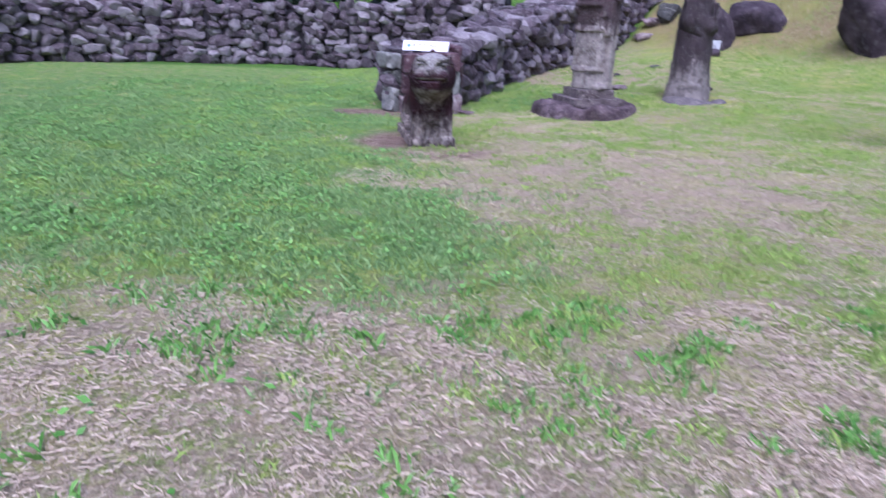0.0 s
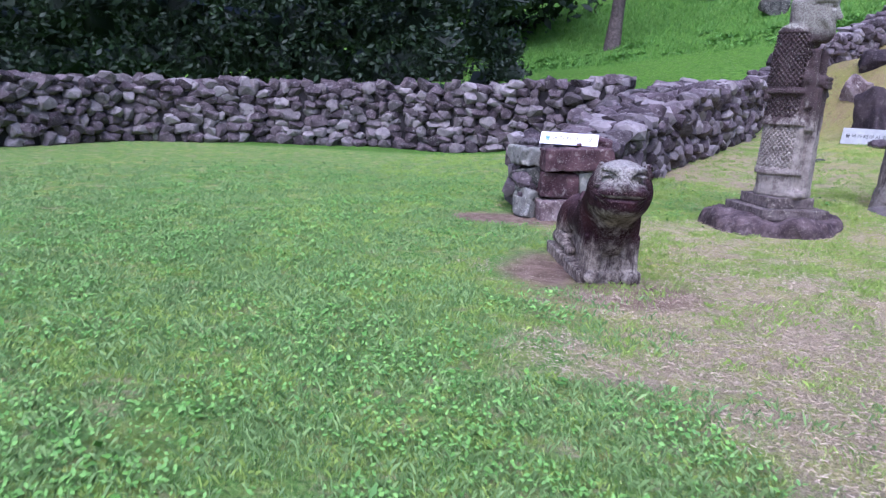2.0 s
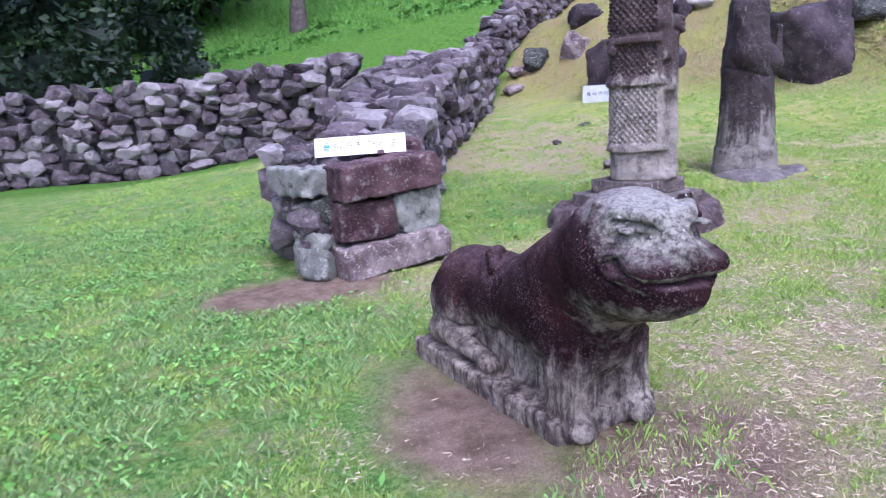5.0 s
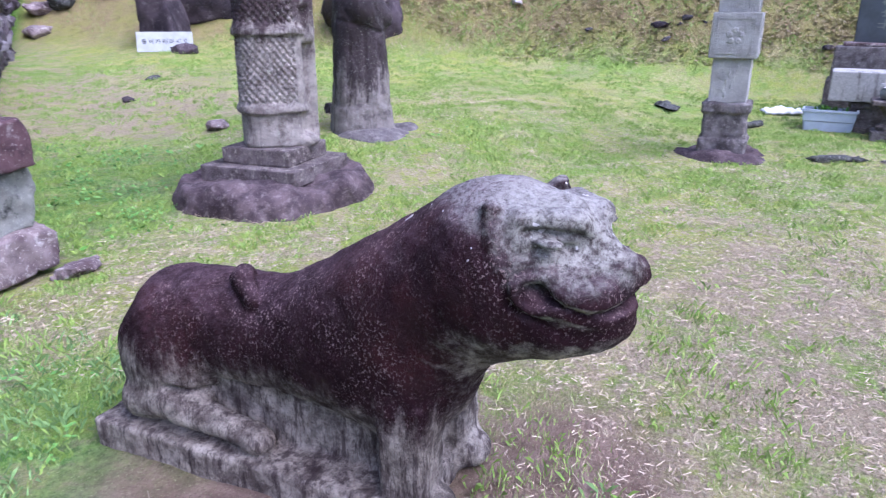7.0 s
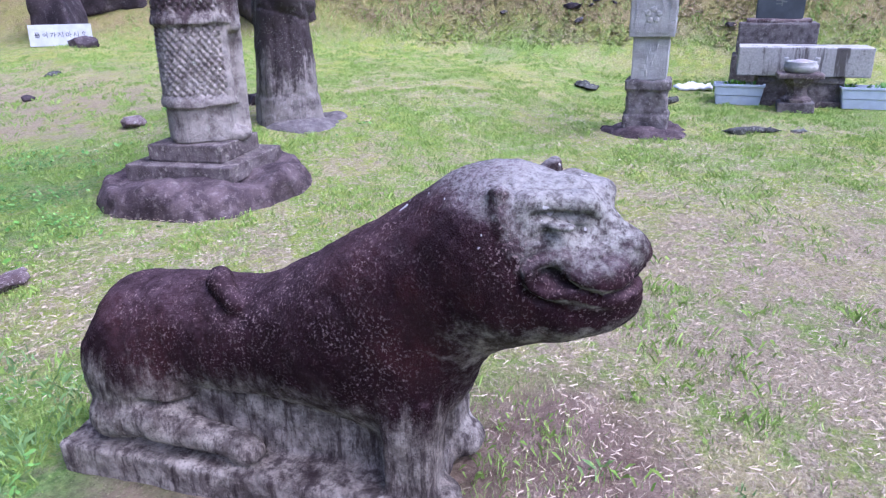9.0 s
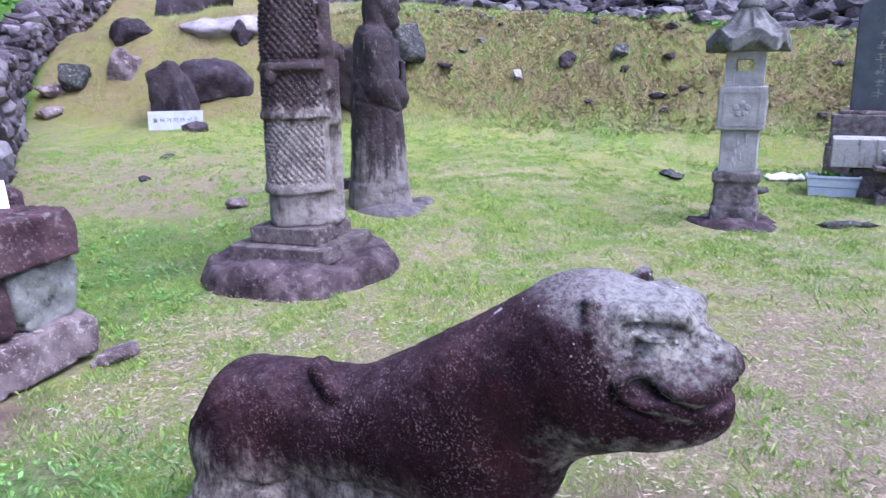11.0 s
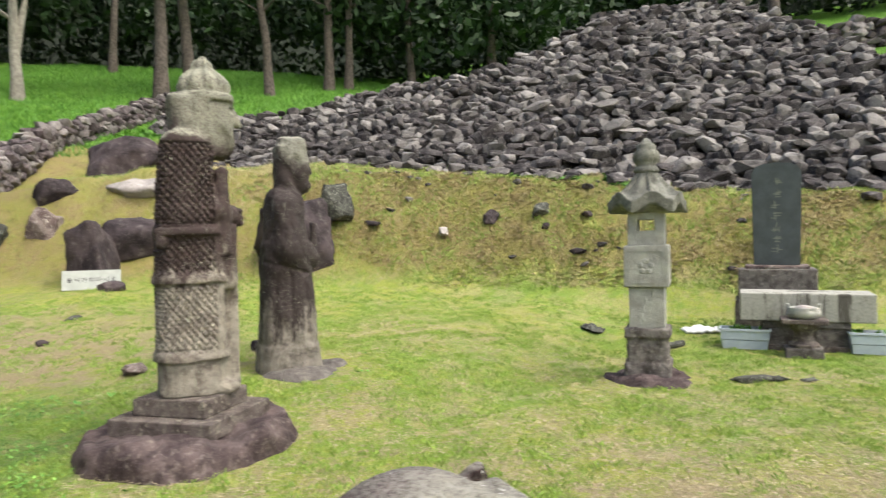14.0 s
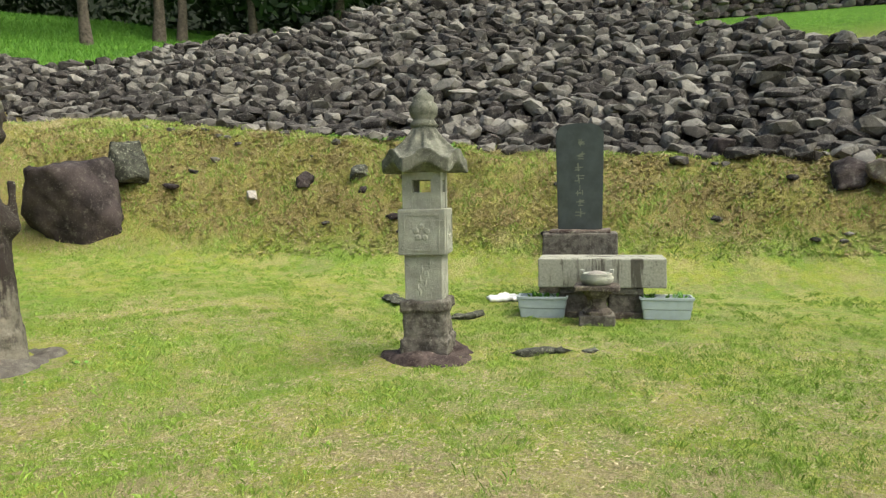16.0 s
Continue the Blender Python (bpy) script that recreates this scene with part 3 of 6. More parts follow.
def build_ground():
    def line(lo, hi, a, b, fine, growth):
        v, out, s = a, [], fine
        mid = list(np.arange(a, b, fine))
        left, right = [], []
        p = a
        while p > lo:
            s *= growth
            p -= s
            left.append(p)
        s, p = fine, b
        while p < hi:
            right.append(p)
            s *= growth
            p += s
        return np.array(left[::-1] + mid + right)
    xs, ys = line(-1500, 1500, -8, 16, 0.16, 1.12), line(-1500, 1500, -2, 24, 0.16, 1.12)
    gx, gy = np.meshgrid(xs, ys, indexing="ij")
    gz = height(gx, gy)
    n = len(ys)
    vs = np.stack([gx.ravel(), gy.ravel(), gz.ravel()], 1)
    i, j = np.meshgrid(np.arange(len(xs) - 1), np.arange(n - 1), indexing="ij")
    a = (i * n + j).ravel()
    fs = np.stack([a, a + n, a + n + 1, a + 1], 1)
    tagged(link("ground", vs.tolist(), fs.tolist(), M_GROUND, None, "mown lawn with clover and dry straw patches, rising to a bank and hillside", True), "", "ground", "", "structure")


build_ground()


def gz(x, y):
    return float(height(x, y))


# ---- dry stone walls ----
def along(line, step):
    """Points at even steps along a line on the plan, with the direction there."""
    pts = [np.array(p, float) for p in line]
    out = []
    for a, b in zip(pts, pts[1:]):
        n = max(1, int(np.linalg.norm(b - a) / step))
        d = (b - a) / np.linalg.norm(b - a)
        out += [(a + (b - a) * i / n, d) for i in range(n)]
    return out + [(pts[-1], d)]


def dry_wall(name, line, tall, thick, label, near, limit, size=0.36, seed=1):
    """A dry stone wall; its seen face runs along line, its thickness lies to the left of the line's direction."""
    rng = np.random.default_rng(seed)
    wall = empty(name, Matrix.Identity(4), label, "stone wall")
    wall["kind"] = "structure"
    run = along(line, 0.5)
    vs, fs = [], []
    for k, (p, d) in enumerate(run):
        nrm = np.array((-d[1], d[0]))
        t, h = thick(k / (len(run) - 1)), tall(k / (len(run) - 1))
        for q in (p + nrm * 0.12, p + nrm * (t - 0.1)):
            z = gz(*q)
            vs += [(*q, z - 0.3), (*q, gz(*p) + h - 0.12)]
        if k:
            o = 4 * (k - 1)
            fs += [(o, o + 4, o + 5, o + 1), (o + 1, o + 5, o + 7, o + 3), (o + 3, o + 7, o + 6, o + 2)]
    o = len(vs) - 4
    fs += [(0, 1, 3, 2), (o, o + 2, o + 3, o + 1)]
    # closed sheet behind the stones, coloured as the shade between them
    link("core", vs, fs, M_GAP_SHADE, wall)
    heap = Heap()
    fine = along(line, size * 0.82)
    for k, (p, d) in enumerate(fine):
        f = k / (len(fine) - 1)
        nrm = np.array((-d[1], d[0]))
        ang = math.atan2(d[1], d[0])
        t, h, base = thick(f), tall(f), gz(*p)
        z = 0.0
        while z < h - 0.05:
            sz = rng.uniform(0.55, 1.0) * size * 0.8
            s = (size * rng.uniform(0.8, 1.55), size * rng.uniform(0.8, 1.2), sz * 1.3)
            q = p + d * rng.uniform(-0.12, 0.12) + nrm * rng.uniform(0.04, 0.15)
            heap.add((*q, base + z + sz * 0.45), s, turn(rng.normal(0, 0.12), rng.normal(0, 0.14), ang + rng.normal(0, 0.15)), rng)
            z += sz * 0.86
        across = 0.3
        while across < t:
            q = p + d * rng.uniform(-0.15, 0.15) + nrm * across
            s = size * rng.uniform(0.8, 1.5)
            heap.add((*q, base + h - 0.10 + rng.uniform(-0.06, 0.08)), (s * 1.2, s, s * rng.uniform(0.4, 0.75)), turn(rng.normal(0, 0.2), rng.normal(0, 0.2), rng.uniform(0, 6.3)), rng)
            across += size * rng.uniform(0.6, 0.9)
    heap.lay(wall, M_WALL, near, limit)
    return wall


BACK_LINE = [(-19, 4.0), (-14, 10.0), (-11.6, 13.6), (-10.9, 15.5), (-9.9, 17.4), (-7.1, 19.1), (-4.0, 19.3), (-1.8, 18.9), (1.2, 18.2)]
dry_wall("wall_back", BACK_LINE[::1], lambda f: 1.46 + 0.07 * math.sin(9 * f), lambda f: 0.9,
         "low dry stone wall of grey rubble at the lawn's back", (-4, 12), 290, 0.36, 3)
WING_LINE = [(20.2, 30.5), (15.5, 28.6), (11.7, 27.05), (8.7, 24.3), (5.3, 21.2), (3.0, 17.1), (1.35, 14.0), (0.42, 11.6)]
dry_wall("wall_wing", [(p[0], p[1]) for p in WING_LINE[::-1]], lambda f: 0.84 + 0.48 * min(1, f * 5) - 0.62 * float(ease(f, 0.27, 0.45)), lambda f: 1.0 + 0.6 * min(1, f * 4) - 0.8 * float(ease(f, 0.25, 0.4)),
         "dry stone wall with a broad rubble top climbing the slope", (0.5, 11), 290, 0.36, 4)


# ---- the stepped cairn ----
def cairn_foot(y):
    return 14.0 + 0.12 * max(0, y - 15) - 0.14 * max(0, 7 - y)


def tiered(z):
    """Steps of the cairn's outline."""
    k = z / 0.95
    return 0.95 * (math.floor(k) + min(1, 1.7 * (k - math.floor(k))))


def cairn_cap(y):
    if y > 14:
        z = 8.8 - 1.0 * (y - 14) if y < 16 else 6.8 - 0.12 * (y - 16)
        return max(tiered(z), gz(cairn_foot(y) + 2, y) + 0.5)
    if y < 9.2:
        z = 9.3 - 0.95 * (9.2 - y)
        return tiered(max(z, 5.7 - 0.3 * (5.4 - y), 4.2) if y < 5.4 else z)
    return 9.6


def build_cairn():
    rng = np.random.default_rng(11)
    cairn = empty("stone_cairn", Matrix.Identity(4), "great stepped burial mound of dark loose rubble stones", "cairn")
    ys = np.arange(-9, 28.5, 0.5)
    tier = 0.72

    def face(y, z):
        f = (z - gz(cairn_foot(y), y)) / tier
        k, r = math.floor(f), f - math.floor(f)
        return cairn_foot(y) + (k * 0.72 + 0.46 * r + 0.26 * r ** 8) / 0.62 * 1.0
    vs, fs = [], []
    prof = np.linspace(0, 1, 26)
    for a, y in enumerate(ys):
        z0 = gz(cairn_foot(y), y) - 0.3
        z1 = max(z0 + 0.4, cairn_cap(y) - 0.15)
        for t in prof:
            z = z0 + (z1 - z0) * t
            vs.append((face(y, z) + 0.22, y, z))
        vs.append((face(y, z1) + 4.0, y, z1 - 0.2))
        vs.append((face(y, z1) + 8.0, y, z1 - 4.5))
    n = len(prof) + 2
    for a in range(len(ys) - 1):
        for b in range(n - 1):
            o = a * n + b
            fs.append((o, o + 1, o + n + 1, o + n))
    # stepped sheet under the rubble, its dark colour standing for shaded gaps
    link("core", vs, fs, M_GAP_SHADE, cairn)
    heap = Heap()
    for y in np.arange(-9, 28, 0.29):
        z = gz(cairn_foot(y), y)
        top = cairn_cap(y)
        while z < top + 0.05:
            sz = rng.uniform(0.15, 0.30)
            yy = y + rng.uniform(-0.16, 0.16)
            w = rng.uniform(0.28, 0.56) if rng.random() > 0.12 else rng.uniform(0.55, 0.85)
            heap.add((face(y, z) + rng.uniform(-0.05, 0.16), yy, z + rng.uniform(-0.03, 0.08)), (w * rng.uniform(0.7, 1.1), w, sz * rng.uniform(1.1, 1.6)),
                     turn(rng.normal(0, 0.22), rng.normal(0, 0.22), rng.normal(0, 0.5)), rng)
            z += sz * 0.78
        for _ in range(7):
            w = rng.uniform(0.35, 0.8)
            heap.add((face(y, top) + rng.uniform(0.1, 3.2), y + rng.uniform(-0.2, 0.2), top - 0.1 + rng.uniform(-0.1, 0.12)), (w, w, w * 0.5), turn(rng.normal(0, 0.2), rng.normal(0, 0.2), rng.uniform(0, 6)), rng)
        if y < 24:
            for _ in range(2):
                x = cairn_foot(y) - abs(rng.normal(0, 0.45))
                w = rng.uniform(0.2, 0.5)
                heap.add((x, y + rng.uniform(-0.2, 0.2), gz(x, y) + w * 0.12), (w, w * 1.2, w * 0.6), turn(rng.normal(0, 0.2), rng.normal(0, 0.2), rng.uniform(0, 6)), rng)
    heap.lay(cairn, M_CAIRN, (6, 10), 300)


build_cairn()


# ---- the wall's end with its dressed blocks and the notice ----
def quarry_block(name, size, at, rz, material, label, parent, tilt=(0, 0), seed=0, bend=0.03):
    """A squared but irregular block with worn corners."""
    pick = np.random.default_rng(seed + 60)
    half = [v / 2 for v in size]
    cuts = []
    for _ in range(9):
        c = np.array([pick.choice((-1, 1)) for _ in range(3)]) * pick.uniform(0.25, 1.0, 3)
        c /= np.linalg.norm(c)
        cuts.append((c, float(np.abs(c) @ np.array(half)) - pick.uniform(0.005, 0.035 + 0.5 * bend)))

    def f(p):
        d = sd_box(p, (0, 0, 0), half, 0.008)
        for c, o in cuts:
            d = smax(d, c[0] * p[0] + c[1] * p[1] + c[2] * p[2] - o, 0.008)
        chips = np.abs(rough_field(p, 14, seed)) * bend * 0.45
        return d + chips + bend * 0.12 * rough_field(p, 33, seed + 3) + bend * 0.07 * rough_field(p, 75, seed)
    e = [s / 2 + bend + 0.03 for s in size]
    ob = carve(name, f, [-v for v in e], e, 0.014, material, parent, label)
    ob.matrix_basis = pose(at[0], at[1], at[2], tilt[0], tilt[1], rz)
    return ob


def wall_end():
    pile = empty("wall_end", pose(-0.24, 10.85, 0, 0, 0, 12) @ Matrix.Diagonal((1, 1, 1.15, 1)), "squared end of the dry stone wall with purple and lichened blocks", "stone pile")
    # front course, bottom to top; local x runs along the face
    quarry_block("long_block", (0.92, 0.34, 0.22), (0.10, -0.16, 0.12), 2, M_PALE, "pale pinkish block", pile, (0, -3), 1)
    quarry_block("block", (0.46, 0.36, 0.26), (-0.10, -0.08, 0.36), -3, M_PURPLE, "", pile, (0, 2), 2)
    quarry_block("block", (0.42, 0.40, 0.30), (0.31, -0.06, 0.38), 6, M_GREY, "grey-green lichened block", pile, (4, -4), 3, 0.05)
    quarry_block("cap_block", (0.84, 0.38, 0.23), (0.09, -0.13, 0.63), 1, M_PURPLE, "purple cap block", pile, (0, -2), 4)
    quarry_block("block", (0.34, 0.30, 0.30), (-0.40, 0.06, 0.14), 30, M_GREY, "", pile, (8, 10), 5, 0.06)
    quarry_block("block", (0.36, 0.34, 0.26), (-0.36, 0.14, 0.40), -20, M_GREY, "", pile, (5, -8), 6, 0.06)
    quarry_block("block", (0.46, 0.50, 0.20), (-0.38, 0.20, 0.62), 12, M_GREY, "", pile, (0, 4), 7, 0.05)
    quarry_block("block", (0.24, 0.26, 0.22), (-0.46, -0.04, 0.08), 44, M_GREY, "", pile, (0, 20), 8, 0.05)
    quarry_block("core_block", (0.95, 0.60, 0.62), (0.02, 0.36, 0.32), 4, M_GAP_SHADE, "", pile, (0, 0), 9, 0.05)
    quarry_block("block", (0.52, 0.36, 0.20), (0.42, 0.42, 0.74), -14, M_PURPLE, "", pile, (3, 6), 10, 0.05)
    quarry_block("block", (0.40, 0.34, 0.30), (0.50, 0.30, 0.45), 70, M_PURPLE, "", pile, (0, 0), 12, 0.05)
    quarry_block("block", (0.42, 0.40, 0.34), (0.48, 0.40, 0.16), 80, M_GREY, "", pile, (0, 0), 13, 0.05)
    rng = np.random.default_rng(21)
    heap = Heap()
    for _ in range(26):
        heap.add((rng.uniform(-0.48, 0.5), rng.uniform(0.38, 0.95), 0.70 + rng.uniform(-0.06, 0.08)), (rng.uniform(0.2, 0.42), rng.uniform(0.18, 0.36), rng.uniform(0.1, 0.2)), turn(rng.normal(0, 0.2), rng.normal(0, 0.2), rng.uniform(0, 6)), rng)
    for _ in range(16):
        heap.add((-0.44 + rng.uniform(-0.06, 0.1), rng.uniform(0.1, 0.9), rng.uniform(0.1, 0.6)), (rng.uniform(0.25, 0.4), rng.uniform(0.25, 0.4), rng.uniform(0.2, 0.32)), turn(rng.normal(0, 0.2), rng.normal(0, 0.2), rng.uniform(0, 6)), rng)
    heap.lay(pile, M_WALL, (0, 0), 60, "rubble_stone")


wall_end()


# Hangul strokes on a unit square: straight strokes and rings
GLYPHS = {
    "d": [(0.2, 0.92, 0.8, 0.92), (0.2, 0.92, 0.2, 0.66), (0.2, 0.66, 0.8, 0.66), (0.05, 0.52, 0.95, 0.52), (0.2, 0.4, 0.8, 0.4), (0.8, 0.4, 0.8, 0.22), (0.8, 0.22, 0.2, 0.22), (0.2, 0.22, 0.2, 0.05), (0.2, 0.05, 0.82, 0.05)],
    "eo": [("o", 0.32, 0.5, 0.22), (0.82, 0.95, 0.82, 0.05), (0.6, 0.5, 0.82, 0.5)],
    "ga": [(0.1, 0.8, 0.5, 0.8), (0.5, 0.8, 0.15, 0.2), (0.75, 0.95, 0.75, 0.05), (0.75, 0.5, 0.98, 0.5)],
    "ji": [(0.08, 0.8, 0.58, 0.8), (0.33, 0.8, 0.08, 0.2), (0.33, 0.6, 0.6, 0.2), (0.85, 0.95, 0.85, 0.05)],
    "ma": [(0.1, 0.78, 0.5, 0.78), (0.1, 0.22, 0.5, 0.22), (0.1, 0.78, 0.1, 0.22), (0.5, 0.78, 0.5, 0.22), (0.75, 0.95, 0.75, 0.05), (0.75, 0.5, 0.98, 0.5)],
    "si": [(0.33, 0.85, 0.08, 0.2), (0.33, 0.6, 0.6, 0.2), (0.85, 0.95, 0.85, 0.05)],
    "o": [("o", 0.5, 0.68, 0.22), (0.5, 0.44, 0.5, 0.14), (0.05, 0.12, 0.95, 0.12)],
}


def glyph(key, size, weight=0.085, thick=0.002):
    """One character as raised strokes in the local x-z plane, facing -y."""
    bm = bmesh.new()

    def stroke(x0, z0, x1, z1):
        a, b = Vector((x0, 0, z0)) * size, Vector((x1, 0, z1)) * size
        d = (b - a).normalized() * (weight * size / 2)
        n = Vector((-d.z, 0, d.x))
        ring = [a - d - n, b + d - n, b + d + n, a - d + n]
        top = [bm.verts.new(v - Vector((0, thick, 0))) for v in ring]
        low = [bm.verts.new(v) for v in ring]
        bm.faces.new(top)
        for i in range(4):
            bm.faces.new((top[i], low[i], low[(i + 1) % 4], top[(i + 1) % 4]))
    for s in GLYPHS[key]:
        if s[0] == "o":
            for k in range(12):
                a, b = 2 * math.pi * k / 12, 2 * math.pi * (k + 1) / 12
                stroke(s[1] + s[3] * math.cos(a), s[2] + s[3] * math.sin(a), s[1] + s[3] * math.cos(b), s[2] + s[3] * math.sin(b))
        else:
            stroke(*s)
    bmesh.ops.recalc_face_normals(bm, faces=bm.faces)
    return bm


def notice(m, width, tall, lean, label, letter, material, blue=False, thick=0.012):
    board = empty("notice_board", m, label, "sign")
    b = part("board", block(width, thick, tall, (0, 0, 0), 0.003), material, board)
    b.matrix_basis = pose(0, 0, 0, lean, 0, 0)
    gap = width * 0.86 / 7
    for k, key in enumerate(("d", "eo", "ga", "ji", "ma", "si", "o")):
        g = part("letter", glyph(key, letter, 0.1), M_BLUE_INK if blue and k == 0 else M_INK, b)
        g.matrix_basis = pose(-width * 0.43 + gap * (k + 0.5) - letter / 2, -thick / 2 - 0.0005, tall * 0.52 - letter / 2)
    return board


notice(pose(-0.22, 11.02, 0.865, 0, 0, -17), 0.72, 0.155, -24, "white notice board with hand-lettered Korean words lying on the wall's end", 0.066, M_SIGN, True)
PEBBLE = np.random.default_rng(8)


def loose_stone(name, at, size, material, label, rz=0.0, tilt=(0.0, 0.0), seed=0, step=None, sink=0.25, cat="stone"):
    """An uneven boulder or stone, a little sunk into the ground."""
    r = [s / 2 for s in size]
    big = max(size)
    pick = np.random.default_rng(int(seed * 10) + 3)
    cuts = []
    for _ in range(15):
        d = pick.normal(size=3)
        cuts.append((d / np.linalg.norm(d), pick.uniform(0.66, 0.98)))

    def f(p):
        q = [p[i] / r[i] for i in range(3)]
        v = sd_box(q, (0, 0, 0), (1, 1, 1), 0.1)
        for d, o in cuts:
            v = smax(v, d[0] * q[0] + d[1] * q[1] + d[2] * q[2] - o, 0.05)
        return v * min(r) + 0.018 * big * rough_field(p, 8 / big, seed) + 0.012 * big * rough_field(p, 21 / big, seed + 5) + 0.006 * big * rough_field(p, 52 / big, seed + 2)
    e = [v + 0.09 * big for v in r]
    ob = carve(name, f, [-v for v in e], e, step or big / 30, material, None, label, True)
    z = at[2] if len(at) > 2 else gz(at[0], at[1])
    ob.matrix_world = pose(at[0], at[1], z + size[2] * (0.5 - sink), tilt[0], tilt[1], rz)
    return tagged(ob, "", cat)


loose_stone("stone", (-0.10, 10.86, 0.86), (0.07, 0.05, 0.045), M_PURPLE, "small brown stone holding the notice board down", 10, seed=4, sink=0.05)


# ---- the lion ----
def ridge(v, w):
    """A soft bump of height 1 and half-width w about v = 0."""
    return np.exp(-(v / w) ** 2)


def off_line(u, z, a, b):
    """Distance on the side of the head from the line a to b."""
    du, dz = b[0] - a[0], b[1] - a[1]
    t = np.clip(((u - a[0]) * du + (z - a[1]) * dz) / (du * du + dz * dz), 0, 1)
    return np.hypot(u - a[0] - t * du, z - a[1] - t * dz)


def lion_face(q, d):
    """Carve the turned head: u runs to the nose, w across it."""
    du, dw, z = q[0] - 0.278, q[1] + 0.042, q[2]
    u, w = 0.966 * du - 0.259 * dw, 0.259 * du + 0.966 * dw
    h = [u, w, z]
    front = np.clip((u - 0.02) / 0.06, 0, 1)
    side = np.clip((np.abs(w) - 0.04) / 0.05, 0, 1) * front
    # nose, brow and the pads of the muzzle
    d = smin(d, sd_ell(h, (0.243, 0, 0.822), (0.045, 0.065, 0.042)), 0.025)
    d = smin(d, sd_cap(h, (0.10, 0, 0.93), (0.225, 0, 0.838), 0.055, 0.04), 0.05)
    for k in (-1, 1):
        d = smin(d, sd_ell(h, (0.19, k * 0.085, 0.800), (0.085, 0.085, 0.050)), 0.03)
        d = smin(d, sd_cap(h, (0.05, k * 0.135, 0.945), (0.155, k * 0.065, 0.940), 0.026, 0.030), 0.045)
        d = smin(d, sd_ell(h, (0.130, k * 0.138, 0.906), (0.036, 0.024, 0.016)), 0.014)
        d = smax(d, -sd_ell(h, (0.288, k * 0.035, 0.832), (0.018, 0.014, 0.012)), 0.008)
        ear = smin(sd_cap(h, (-0.012, k * 0.163, 0.968), (0.012, k * 0.200, 0.900), 0.023, 0.014), sd_cap(h, (-0.035, k * 0.150, 0.945), (0.005, k * 0.190, 0.90), 0.024, 0.016), 0.02)
        d = smin(d, ear, 0.012)
        d = smax(d, -sd_cap(h, (0.010, k * 0.182, 0.965), (0.026, k * 0.204, 0.925), 0.010, 0.007), 0.008)
    # eye folds, wing of the nose, cheek furrows
    for a, b, deep, wide in (((0.07, 0.927), (0.165, 0.921), 0.016, 0.008), ((0.09, 0.889), (0.165, 0.888), 0.011, 0.007), ((0.07, 0.880), (0.10, 0.868), 0.008, 0.007),
                             ((0.205, 0.828), (0.262, 0.853), 0.010, 0.008), ((0.165, 0.925), (0.185, 0.895), 0.010, 0.009), ((0.045, 0.905), (0.065, 0.85), 0.006, 0.012),
                             ((0.06, 0.79), (0.10, 0.745), 0.009, 0.012), ((0.10, 0.745), (0.17, 0.715), 0.007, 0.012)):
        d = d + 1.25 * deep * ridge(off_line(u, z, a, b), wide) * side
    # the mouth: a curled corner, a long parted line, raised lips
    line = np.interp(u, (0.08, 0.11, 0.145, 0.207, 0.25, 0.29), (0.814, 0.808, 0.794, 0.770, 0.750, 0.760))
    r = np.hypot((u - 0.142) / 0.042, (z - 0.798) / 0.030)
    back = np.clip((0.175 - u) / 0.04, 0, 1)
    d = d - 0.014 * ridge(r - 1.35, 0.32) * back * side + 0.009 * ridge(r - 2.05, 0.25) * back * side
    ahead = np.clip((u - 0.14) / 0.03, 0, 1)
    d = d - 0.008 * ridge(z - line - 0.026, 0.012) * ahead - 0.009 * ridge(z - line + 0.024, 0.012) * ahead
    gap = np.maximum(np.abs(z - line) - (0.006 + 0.012 * ridge(u - 0.142, 0.032)), 0.10 - u)
    return smax(d, -np.maximum(gap, -d - 0.04), 0.006)


